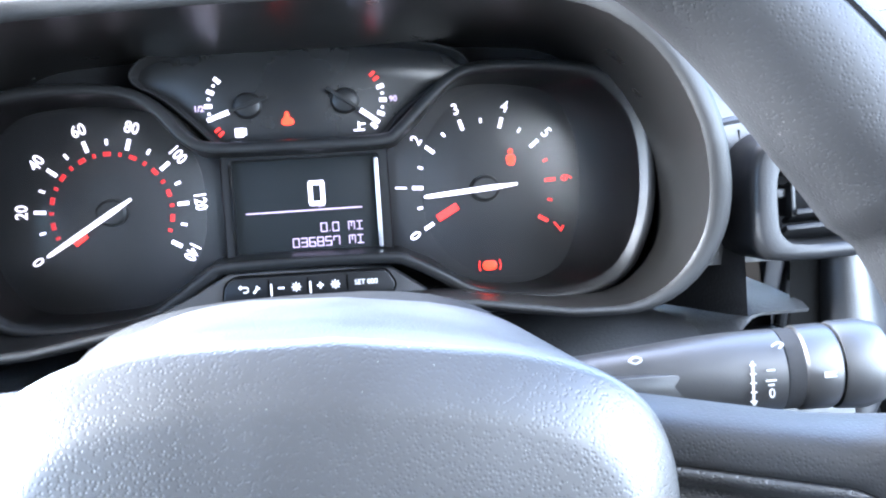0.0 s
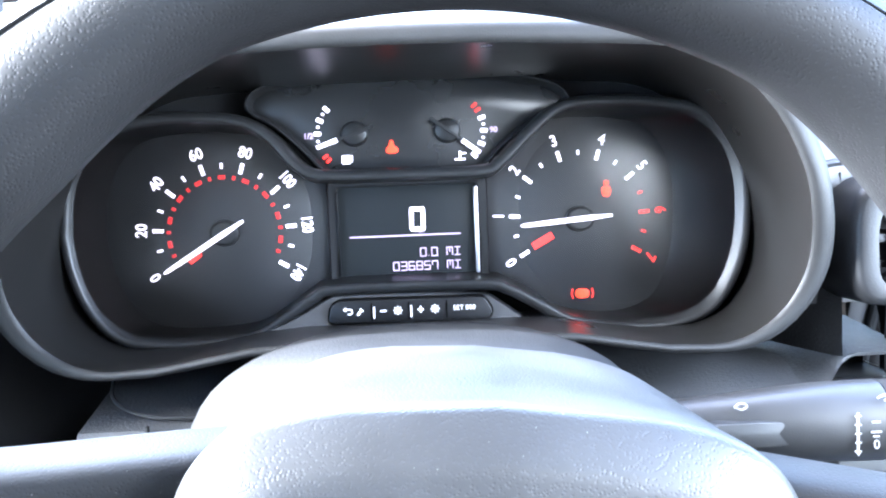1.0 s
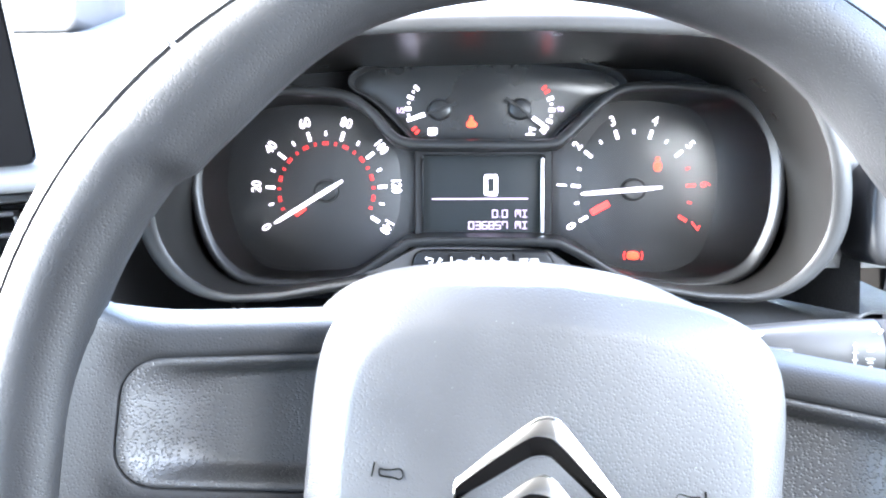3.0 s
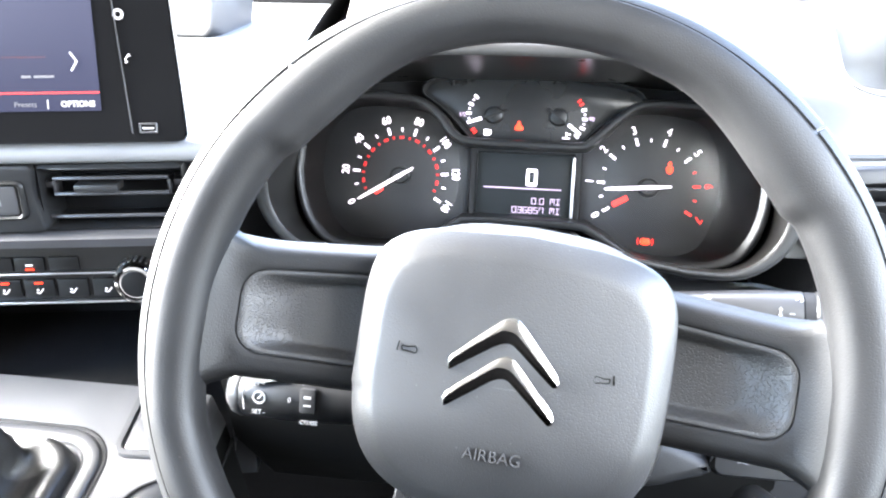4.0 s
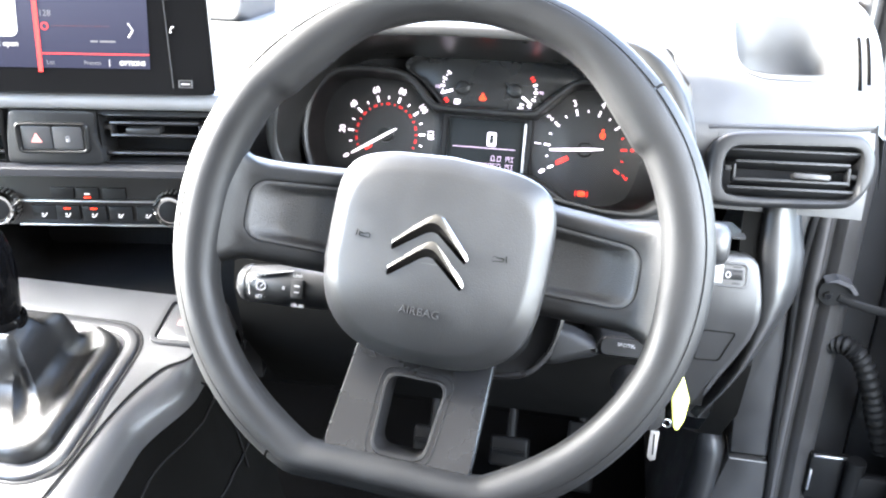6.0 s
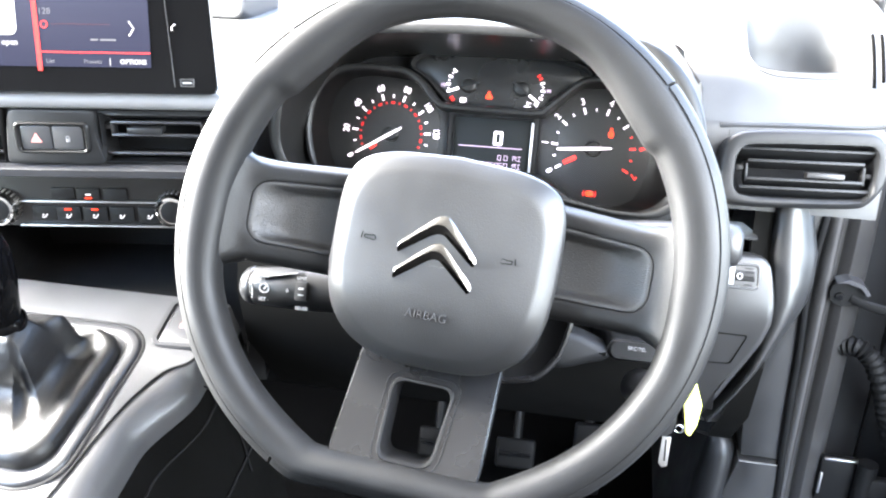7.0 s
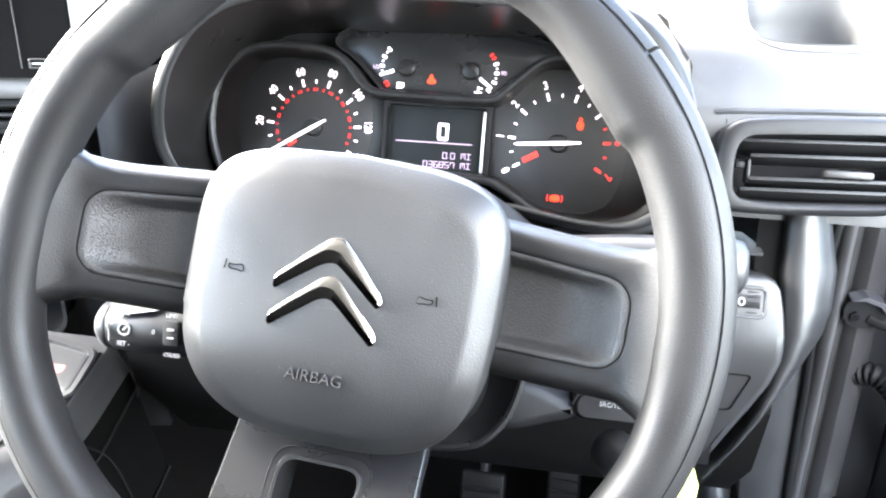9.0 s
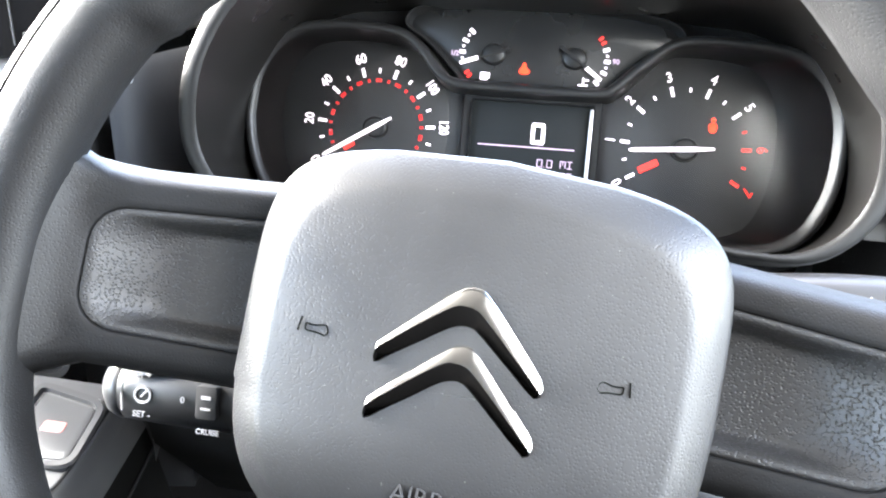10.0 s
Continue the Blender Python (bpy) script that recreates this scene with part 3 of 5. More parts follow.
        if i < 7:
            tick(tach, TAX, d + step / 2, .0362, .0388, .0013, RED if i >= 5 else LIT)

    def needle(face, cx, deg, tip, tail, wdt, label="white pointer"):
        loop = [(-wdt * .5, -tail), (wdt * .5, -tail), (wdt * .42, tip * .9), (wdt * .2, tip), (-wdt * .2, tip), (-wdt * .42, tip * .9)]
        bm = plate(soft(loop, 1), 0, .0012, .0003)
        bm.transform(Matrix.Translation((cx, .2630, ZC)) @ pose(0, 0, 0, 0, deg, 0))
        part("pointer", bm, LIT, face, label)

    needle(sp, SPX + .0008, -121.5, .0405, .0125, .0030)
    needle(tach, TAX, -94.5, .0345, .0175, .0030)
    # red sector by each pointer's rest
    for face, cx, r0, r1, d in ((sp, SPX, .018, .026, -126), (tach, TAX, .018, .031, -119)):
        bm = box((0, 0, 0), (.0042, .0007, r1 - r0), 0.0003, 1)
        bm.transform(Matrix.Translation(spot(cx, (r0 + r1) / 2, d, .2695)) @ pose(0, 0, 0, 0, d, 0))
        part("red_sector", bm, RED, face)
    # warning lamps of the rev counter
    bm = plate(oval(.1088, 1.0757, .0014, .0015, 14), .2690, .2700, .0001)
    plate(soft([(.1060, 1.0722), (.1072, 1.0738), (.1104, 1.0738), (.1116, 1.0722), (.1110, 1.0690), (.1100, 1.0678), (.1076, 1.0678), (.1066, 1.0690)], 1), .2690, .2700, .0002, bm)
    part("warning_lamp", bm, AMBER, tach, "lit amber seat belt lamp")
    bm = plate(rrect(.0934, 1.0130, .0040, .0026, .0024, 4), .2690, .2700, .0002)
    part("warning_lamp", bm, AMBER, tach, "lit red brake lamp")
    for dx in (-.0055, .0055):
        bm = tube([(.0934 + dx, .2692, 1.0158), (.0934 + dx * 1.12, .2692, 1.0130), (.0934 + dx, .2692, 1.0102)], .0004, 6)
        part("lamp_bracket", bm, RED, tach)

    # upper gauges
    ga = [(-.0915, 1.1225), (-.0890, 1.1320), (-.0740, 1.1380), (-.0400, 1.1396), (.0260, 1.1394), (.0600, 1.1365), (.0780, 1.1325), (.0860, 1.1265), (.0870, 1.1215), (.0690, 1.1130), (.0480, 1.0985), (.0400, 1.0880), (.0340, 1.0862), (-.0440, 1.0868), (-.0500, 1.0885), (-.0590, 1.0985), (-.0760, 1.1150)]
    ga = soft(ga, 2)
    up_face = part("gauge_panel", plate(ga, .2700, .2735, .0004), GAUGE, c, "fuel and temperature gauges with a lit lamp between them")
    part("gauge_bezel", loft([up(grow(ga, .001), .276), up(grow(ga, .001), .2600), up(grow(ga, .0004), .2592), up(grow(ga, -.0004), .2594), up(grow(ga, -.0014), .2640), up(grow(ga, -.0020), .2698)]), MATT, up_face, "thin gloss bezel", 60)
    fuel = ((-46.8, 1, LIT), (-56, 0, LIT), (-67, 1, LIT), (-77.5, 0, LIT), (-88, 1, LIT), (-99.5, 0, LIT), (-126, 1, RED), (-134, 1, RED))
    heat = ((49, 1, RED), (58, 1, RED), (71.5, 1, LIT), (82, 0, LIT), (92, 1, LIT), (103, 0, LIT), (112.7, 1, LIT), (134, 1, LIT))
    for cx, marks, lean_to, words in ((-.0327, fuel, -108.9, "1/2"), (.0195, heat, 126.5, "90")):
        cz = 1.1086
        for deg, big, m in marks:
            d = radians(deg)
            wide, tall = (.0022, .0040) if big else (.0014, .0015)
            if m is RED:
                wide, tall = .0016, .0034
            bm = box((0, 0, 0), (wide, .0007, tall), .0002, 1)
            bm.transform(Matrix.Translation((cx + .0207 * math.sin(d), .2694, cz + .0207 * math.cos(d))) @ pose(0, 0, 0, 0, deg, 0))
            part("tick_mark", bm, m, up_face)
        lettering("numeral", words, .0044, (cx + (.0262 if cx > 0 else -.0258), .2694, cz - .0005), LIT_DIM, up_face, depth=.0002, heavy=.0001)
        hub = loft([up(oval(cx, cz, .0078, .0072, 24), .2698), up(oval(cx, cz, .0068, .0062, 24), .2662), up(oval(cx, cz, .0058, .0052, 24), .2656)], False, True)
        part("pointer_hub", hub, BLACK, up_face)
        turn = Matrix.Translation((cx, .2645, cz)) @ pose(0, 0, 0, 0, lean_to, 0)
        for name, r0, r1, w, m in (("pointer_stem", -.0115, .0102, .0022, BEZEL), ("pointer", .0100, .0222, .0025, LIT)):
            bm = plate([(-w / 2, r0), (w / 2, r0), (w * .42, r1), (-w * .42, r1)], 0, .001, .0002)
            bm.transform(turn)
            part(name, bm, m, up_face)
    bm = plate(rrect(-.0380, 1.0944, .0024, .0024, .0005, 2), .2690, .2699, .0002)
    box((-.0348, .2694, 1.0948), (.0009, .0008, .0036), 0, bm=bm)
    part("pump_symbol", bm, LIT, up_face, "white fuel pump symbol")
    bm = box((.0262, .2694, 1.0945), (.0010, .0008, .0046), 0)
    box((.0262, .2694, 1.0922), (.0060, .0008, .0009), 0, bm=bm)
    box((.0282, .2694, 1.0955), (.0030, .0008, .0008), 0, bm=bm)
    part("thermometer_symbol", bm, LIT, up_face, "white coolant symbol")
    bm = plate(soft([(-.0152, 1.0970), (-.0088, 1.0970), (-.0084, 1.1000), (-.0108, 1.1010), (-.0112, 1.1042), (-.0130, 1.1046), (-.0138, 1.1010), (-.0154, 1.1000)], 1), .2690, .2700, .0002)
    part("warning_lamp", bm, AMBER, up_face, "lit amber glow lamp")

    # trip display
    disp = part("display", plate(rrect(-.0045, 1.0528, .0400, .0262, .0015, 3), .2700, .2735, .0003), LCD, c, "black trip display with lit figures")
    part("display_frame", frame_ring(rrect(-.0045, 1.0528, .0450, .0300, .003, 3), rrect(-.0045, 1.0528, .0392, .0258, .0015, 3), .2655, .2740), BLACK, disp, "black display surround")
    part("display_edge", box((.0338, .2652, 1.0525), (.0022, .0024, .0485), .0006), STEEL, disp, "bright strip at the display edge")
    part("display_edge", box((-.0440, .2652, 1.0525), (.0012, .0020, .0485), .0005), PIANO, disp)
    segment_figure("0", .0112, .0066, (.0006, .2694, 1.0595), LIT, disp, "lit speed figure nought", pen=.0022)
    lettering("figure", "mph", .0032, (.0018, .2694, 1.0530), LIT_DIM, disp, depth=.0002)
    part("figure_line", box((-.0066, .2694, 1.0504), (.0628, .0006, .0007), 0), LIT_DIM, disp)
    for txt, z in (("0.0", 1.0406), ("036857", 1.0330)):
        segment_figure(txt, .0046, .0031, (.0112, .2694, z), LIT_DIM, disp, right=True, pen=.00048)
        segment_figure("MI", .0044, .0031, (.0242, .2694, z), LIT_DIM, disp, right=True, pen=.00048)

    # key strip under the display
    ks = rpoly([(-.0492, 1.0062), (.0365, 1.0048), (.0392, 1.0095), (.0345, 1.0174), (-.0432, 1.0182), (-.0478, 1.0150)], .0026, 4)
    strip = part("key_strip", plate(ks, .2405, .2520, .0006), KEY_BLACK, c, "black strip of small keys with white symbols")
    part("strip_groove", loft([up(grow(ks, .0002), .2432), up(grow(ks, .0011), .2431), up(grow(ks, .0011), .2440)]), SLOT, strip, "dark groove round the strip")
    for x in (-.0253, -.0054, .0148):
        part("divider", box((x - .0006, .2403, 1.0116), (.0006, .0008, .0096), 0), SLOT, strip)
        if x < .01:
            part("divider", box((x + .0006, .2402, 1.0112), (.0008, .0008, .0062), 0), KEYLIT, strip)
    bm = tube([(-.0408, .2400, 1.0134), (-.0372, .2400, 1.0134), (-.0364, .2400, 1.0128), (-.0364, .2400, 1.0116), (-.0372, .2400, 1.0108), (-.0388, .2400, 1.0108)], .0004, 6)
    tube([(-.0398, .2400, 1.0144), (-.0410, .2400, 1.0134), (-.0398, .2400, 1.0125)], .0004, 6, bm=bm)
    tube([(-.0336, .2400, 1.0102), (-.0318, .2400, 1.0124)], .0006, 6, bm=bm)
    tube([(-.0320, .2400, 1.0138), (-.0316, .2400, 1.0126), (-.0304, .2400, 1.0124)], .0005, 6, bm=bm)
    part("key_symbol", bm, KEYLIT, strip)
    for x, kind in ((-.0197, "-"), (.0003, "+")):
        bm = box((x, .2402, 1.0119), (.0032, .0006, .0009), 0)
        if kind == "+":
            box((x, .2402, 1.0119), (.0009, .0006, .0034), 0, bm=bm)
        for j in range(4):
            box((x + .0077, .2402, 1.0119), (.0048, .0006, .0006), 0, rot=Matrix.Rotation(radians(45 * j), 4, "Y"), bm=bm)
        part("key_symbol", bm, KEYLIT, strip)
    lettering("key_symbol", "SET 000", .0036, (.0238, .2402, 1.0119), KEYLIT, strip, depth=.0002)
    ap = soft([(-.1080, .9960), (-.0847, 1.0026), (-.0683, 1.0088), (-.0516, 1.0180), (-.0448, 1.0208), (.0353, 1.0192), (.0460, 1.0118), (.0621, 1.0003), (.0784, .9945), (.0960, .9920), (.0770, .9890), (.043, .9960), (.002, .9985), (-.04, .9985), (-.0686, .9950), (-.0851, .9900)], 1)
    apron = loft([[(x, .2412 + .30 * (z - .9985), z) for x, z in grow(ap, d)] for d in (-.0016, -.0006)] + [[(x, y + .30 * (z - .9985), z) for x, z in ap] for y in (.2422, .2620)], True, False)
    part("apron", apron, APRON, c, "dark satin sloping panel round the key strip")
    return c


build_cluster()


def build_hood():
    h = thing("instrument_hood", (-.003, .25, 1.06), "dark grey cowl arching over the instrument cluster", "cowl")

    def edge(hx, z0, z1, r, y, k=1.0, n=10):
        """Outline with broad upper and tighter lower corners; its upper part leans towards the driver, k: how far."""
        cz, hz = (z0 + z1) / 2, (z1 - z0) / 2
        out = []
        for p, q in zip(rrect(-.003, cz, hx, hz, r, n, 12), rrect(-.003, cz, hx, hz, r * .63, n, 12)):
            x, z = p if p[1] > cz else q
            a = abs(x + .003)
            f = smoothstep(.995, 1.09, z)
            side = smoothstep(.10, .165, a)
            x += .003
            x *= 1 - .034 * smoothstep(1.045, 1.10, z)
            x -= .003
            if z < 1.003:
                z += 0.009 * (1 - smoothstep(.060, .130, a))
            crown = -0.010 * (a / hx) ** 2 * smoothstep(1.02, 1.13, z)
            out.append((x, y - k * f * (.0045 + .0125 * side), z + crown))
        return out

    lip_in, turn, lip_out = (.1795, .9992, 1.1400, .0675, .1700), (.1866, .9963, 1.1460, .0720, .1684), (.1912, .9945, 1.1505, .0760, .1738)
    inner = loft([edge(.1895, .9945, 1.137, .066, .282, .1), edge(.1892, .9950, 1.1375, .066, .262, .3), edge(.1878, .9965, 1.1385, .0665, .235, .6), edge(.1838, .9982, 1.1394, .067, .198, .9), edge(*lip_in)])
    part("hood_lining", inner, HOOD_IN, h, "satin dark inner flank of the cowl", 60)

    def back(hx, z0, z1, r, y, dz, k):
        return [(x, yy, z + dz * smoothstep(1.0, 1.13, z)) for x, yy, z in edge(hx, z0, z1, r, y, k)]
    lip = loft([edge(*lip_in), edge(.1808, .9985, 1.1412, .0685, .1684), edge(.1835, .9974, 1.1436, .0702, .1680), edge(*turn), edge(.1896, .9953, 1.1487, .0742, .1698), edge(*lip_out)])
    part("hood_lip", lip, LIP, h, "rounded front edge of the cowl", 60)
    shell = loft([edge(*lip_out), back(.1935, .9925, 1.153, .076, .190, .004, .98), back(.1975, .989, 1.157, .076, .245, .014, .85), back(.200, .985, 1.163, .062, .32, .046, .6), back(.197, 1.0, 1.175, .045, .41, .094, .4), back(.200, 1.0, 1.175, .035, .52, .134, .3)])
    part("hood_shell", shell, DASH, h, "grained grey outer cowl", 60)
    return h


build_hood()

# ---- dashboard ----
ID = Matrix.Identity(4)


def lerp_profile(pts, s):
    """The point at s (0 to 1) along a broken line, by its length."""
    P = [Vector(p) for p in pts]
    ln = [(b - a).length for a, b in zip(P, P[1:])]
    t = s * sum(ln)
    for a, b, l in zip(P, P[1:], ln):
        if t <= l:
            return a.lerp(b, t / l)
        t -= l
    return P[-1]


RIGHT = [tuple(v) for v in smooth_path([(.1990, 1.0830, 0), (.2060, 1.1100, 0), (.2200, 1.1400, 0), (.2450, 1.1750, 0), (.2900, 1.2080, 0), (.3600, 1.2400, 0), (.5000, 1.2950, 0), (.8500, 1.4250, 0)], 6)]
LEFT = [tuple(v) for v in smooth_path([(.1350, 1.0560, 0), (.1450, 1.0680, 0), (.1800, 1.0860, 0), (.2600, 1.1150, 0), (.3600, 1.1510, 0), (.5000, 1.2020, 0), (.6500, 1.2560, 0), (.8500, 1.3400, 0)], 6)]


def dash_point(x, s):
    w = smoothstep(-.235, -.165, x)
    a, b = lerp_profile(LEFT, s), lerp_profile(RIGHT, s)
    p = a.lerp(b, w)
    return Vector((x, p.x, p.y))


def build_dash():
    d = thing("dashboard", (0, .3, 1.1), "grained grey plastic dashboard in bright sunlight", "dashboard")
    # right section round the tray: rings from the tray's mouth to the section's edges
    X0, X1 = .2120, .3385
    S1 = .44

    def mouth(k):
        """k 0: the mouth, 1: the outer boundary, in x and s."""
        inner = soft([(.2170, .108), (.2200, .078), (.2360, .066), (.2920, .066), (.3065, .074), (.3085, .100), (.3035, .172), (.2170, .172)], 2)
        n = len(inner)
        out = []
        cx, cs = .264, .115
        for x, s in inner:
            dx, ds = x - cx, s - cs
            f = min((X1 - cx) / dx if dx > 1e-9 else 9e9, (X0 - cx) / dx if dx < -1e-9 else 9e9, (S1 - cs) / ds if ds > 1e-9 else 9e9, (0 - cs) / ds if ds < -1e-9 else 9e9)
            ox, os_ = cx + dx * f, cs + ds * f
            px, ps = x + (ox - x) * k, s + (os_ - s) * k
            px -= k * (.024 + .022 * smoothstep(.02, .09, ps)) * smoothstep(.225, X0, px) if px < .225 else 0
            out.append((px, ps))
        return out
    rings = [[tuple(dash_point(x, s)) for x, s in mouth(k)] for k in (1, .8, .6, .42, .28, .17, .09, .04)]
    lip = [dash_point(x, s) for x, s in mouth(0)]
    nrm = Vector((0, -.75, .66))
    rings.append([tuple(p + nrm * .0006) for p in lip])
    c = sum(lip, Vector()) / len(lip)
    part("dash_right", loft(rings), DASH, d, "sunlit top of the dashboard", 50)
    tray = [[tuple(c + (p - c) * f + Vector((0, dy, dz))) for p in lip] for f, dy, dz in ((1.0, .0, .0005), (.985, -.0008, .0012), (.955, .001, .0004), (.93, .004, -.006), (.90, .014, -.028), (.87, .022, -.045), (.80, .0235, -.0500))]
    part("dash_corner", loft([[tuple(dash_point(x, .13 * j / 10) - Vector((0, 0, .0007))) for j in range(11)] for x in [.183 + .030 * i / 8 for i in range(9)]], closed=False), DASH, d, "", 60)
    ridge = [dash_point(x, q) + nrm * .0002 for x, q in mouth(.09)]
    part("tray_groove", tube(ridge + ridge[:1], .0006, 6, False), DASH_MID, d, "fine groove round the tray")
    part("tray", loft(tray, False, True), DASH, d, "deep moulded tray", 50)

    # the rest of the top as a sheet
    def sheet(xs, s0, s1, n):
        return loft([[tuple(dash_point(x, s0 + (s1 - s0) * (j / n) ** 1.4)) for j in range(n + 1)] for x in xs], closed=False)
    part("dash_top", sheet([-.95 + .69 * i / 14 for i in range(15)] + [-.255 + .040 * i / 8 for i in range(9)], 0, 1, 40), DASH, d, "", 60)
    part("dash_middle", sheet([-.215 + .430 * i / 43 for i in range(44)], .22, 1, 30), DASH, d, "", 60)
    part("dash_rear", loft([[tuple(dash_point(x, S1 + (1 - S1) * j / 16)) for j in range(17)] for x in [X0 - .03 + (X1 + .03 - X0) * i / 8 for i in range(9)]], closed=False), DASH, d)
    # rolled edges that run down to the cowl
    roll = ((0, .0005), (.010, .0015), (.020, .006), (.030, .014), (.038, .026), (.044, .042))
    side = []
    for i in range(25):
        s = .05 + .39 * i / 24
        w = smoothstep(.09, .19, s)
        x = X0 - .024 - .022 * smoothstep(.02, .09, s)
        side.append([tuple(dash_point(x - dx * (.06 + .94 * w) + .003, s) - Vector((0, 0, .0005 + dz * (.1 + .8 * w)))) for dx, dz in roll])
    part("rolled_edge", loft(side, closed=False), DASH, d, "", 60)
    part("rolled_edge", loft([[tuple(dash_point(x, .225 - dx * 1.4) - Vector((0, 0, dz))) for dx, dz in roll] for x in [-.160 + .330 * i / 24 for i in range(25)]], closed=False), DASH, d, "", 60)
    # end cap on the door side
    cap = [tuple(dash_point(X1, s / 30)) for s in range(31)]
    part("dash_end", loft([cap, [(X1 + .006, y + .004, z - .004) for x, y, z in cap], [(X1 + .008, y + .01, z - .05) for x, y, z in cap]], closed=False), DASH, d, "", 60)
    # speaker slots by the pillar
    for x, s0, s1 in ((.3225, .052, .130), (.3300, .060, .130)):
        pts = [dash_point(x + .002 * t, s0 + (s1 - s0) * t) + Vector((0, -.0004, .0003)) for t in (0, .2, .4, .6, .8, 1)]
        part("air_slot", tube(pts, .0015, 8), SLOT, d, "narrow black air slot")
    # rounded compartment front on the top towards the passenger
    part("dash_compartment", plate(rrect(-.450, 1.245, .073, .040, .013), .500, .620, .004), DASH_MID, d, "grey rounded compartment front", 50)
    # crease strip and vent housing panel
    strip = smooth_path([(.200, .1990, 1.0800), (.214, .1990, 1.0815), (.260, .1990, 1.0838), (.312, .1990, 1.0860), (.334, .1990, 1.0890)], 6)
    part("crease", tube(strip, .0022, 8), DASH_MID, d, "dark joint line")
    # lower body
    def low(x):
        return [(x, .1990, 1.0840), (x, .1960, 1.0700), (x, .2100, 1.0100), (x, .2120, .9900), (x, .2120, .9500), (x, .2250, .8700), (x, .2700, .8150), (x, .3600, .7700), (x, .5, .74)]
    part("vent_recess", loft([[(.2080, .1960, z), (.2020, .2090, z), (.1960, .2320, z), (.1880, .262, z), (.180, .285, z)] for z in (.985, 1.01, 1.04, 1.06, 1.0760)], closed=False), SHROUD, d, "rough dark recess between cowl and vent", 60)
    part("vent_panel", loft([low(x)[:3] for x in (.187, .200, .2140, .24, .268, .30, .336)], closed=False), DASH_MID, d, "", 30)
    # Shade below the dashboard is put into the colour here and on the knee face.
    part("lower_dash", loft([low(x)[2:] for x in (.2380, .250, .262)], closed=False), SHADED_PLASTIC, d, "lower dashboard with shade in its colour", 30)
    part("knee_panel", loft([[(x, .290, .9835), (x, .225, .9805), (x, .176, .970), (x, .163, .955), (x, .162, .945)] for x in (-.160, -.1, 0, .1, .16, .189)], closed=False), SHROUD, d, "rough dark top of the lower dashboard", 30)
    part("knee_face", loft([[(x, .162, .945), (x, .165, .90), (x, .20, .845), (x, .30, .785), (x, .5, .74)] for x in (-.215, -.1, 0, .1, .16, .189)], closed=False), SHADED_PLASTIC, d, "knee panel with shade in its colour", 30)
    # smooth flank by the pillar, narrowing downwards
    flank = []
    for z, l, r, y in ((1.030, .255, .283, .203), (1.005, .2550, .2870, .203), (.977, .2550, .2925, .203), (.950, .2585, .2915, .203), (.932, .2605, .2875, .204), (.914, .2595, .2790, .206), (.890, .2540, .2670, .210), (.868, .2470, .2570, .215), (.845, .236, .243, .222), (.815, .218, .224, .235)):
        row = [(l - .002, y + .02, z), (l, y + .002, z)]
        row += [(l + (r - l) * t, y - .005 * math.sin(math.pi * min(1, t * 1.15)) + .010 * t ** 3, z) for t in (.08, .2, .35, .5, .65, .8, .92, 1)]
        flank.append(row + [(r + .003, y + .018, z), (r + .004, y + .040, z), (r + .004, y + .12, z)])
    knee = ((.290, .9835), (.235, .9810), (.203, .9757), (.190, .9730), (.180, .9712))
    ledge = ((.290, .9980), (.235, .9930), (.204, .9890), (.1975, .9862), (.199, .9845))
    rows = []
    for x in (.186, .191, .196, .201, .206, .211, .216, .228, .2405):
        w = smoothstep(.186, .216, x)
        rows.append([(x, p[0] + (q[0] - p[0]) * w, p[1] + (q[1] - p[1]) * w) for p, q in zip(knee, ledge)])
    part("shelf", loft(rows, closed=False), SHROUD, d, "rough dark shelf under the vent", 60)
    part("panel_slot", loft([[(x, .199, .9850), (x, .238, .9842), (x, .238, .9725), (x, .200, .9722), (x, .262, .95), (x, .262, .87), (x, .30, .80)] for x in (.205, .215, .2350, .2405)], closed=False), MATT, d, "dark slot above the switch panel")
    part("dash_flank", loft(flank, closed=False), FLANK, d, "smooth grey flank of the dashboard", 60)
    # hollow cheek between the centre stack and the cowl (upright frame)
    inv = M0.inverted()
    cheek = [[tuple(inv @ Vector((x, y, z))) for x, y in ((-.2170, .1370), (-.2215, .150), (-.2240, .172), (-.2225, .198), (-.2160, .225), (-.2040, .260), (-.19, .30))] for z in (.90, .96, 1.02, 1.08, 1.12, 1.146)]
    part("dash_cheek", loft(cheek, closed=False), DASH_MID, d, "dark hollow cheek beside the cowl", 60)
    part("panel_joint", tube(smooth_path([(-.1540, .2094, .9864), (-.1505, .1974, .9814), (-.1411, .1878, .9775), (-.1278, .1820, .9750), (-.1104, .1800, .9742), (-.095, .180, .9742)], 5), .0010, 6), MATT, d, "dark joint line")
    return d


build_dash()


TAB = mat("thumb_tab_plastic", (0.012, 0.012, 0.0128), 0.42, spec=0.4, grain=0.05, scale=1500, vary=0.1)


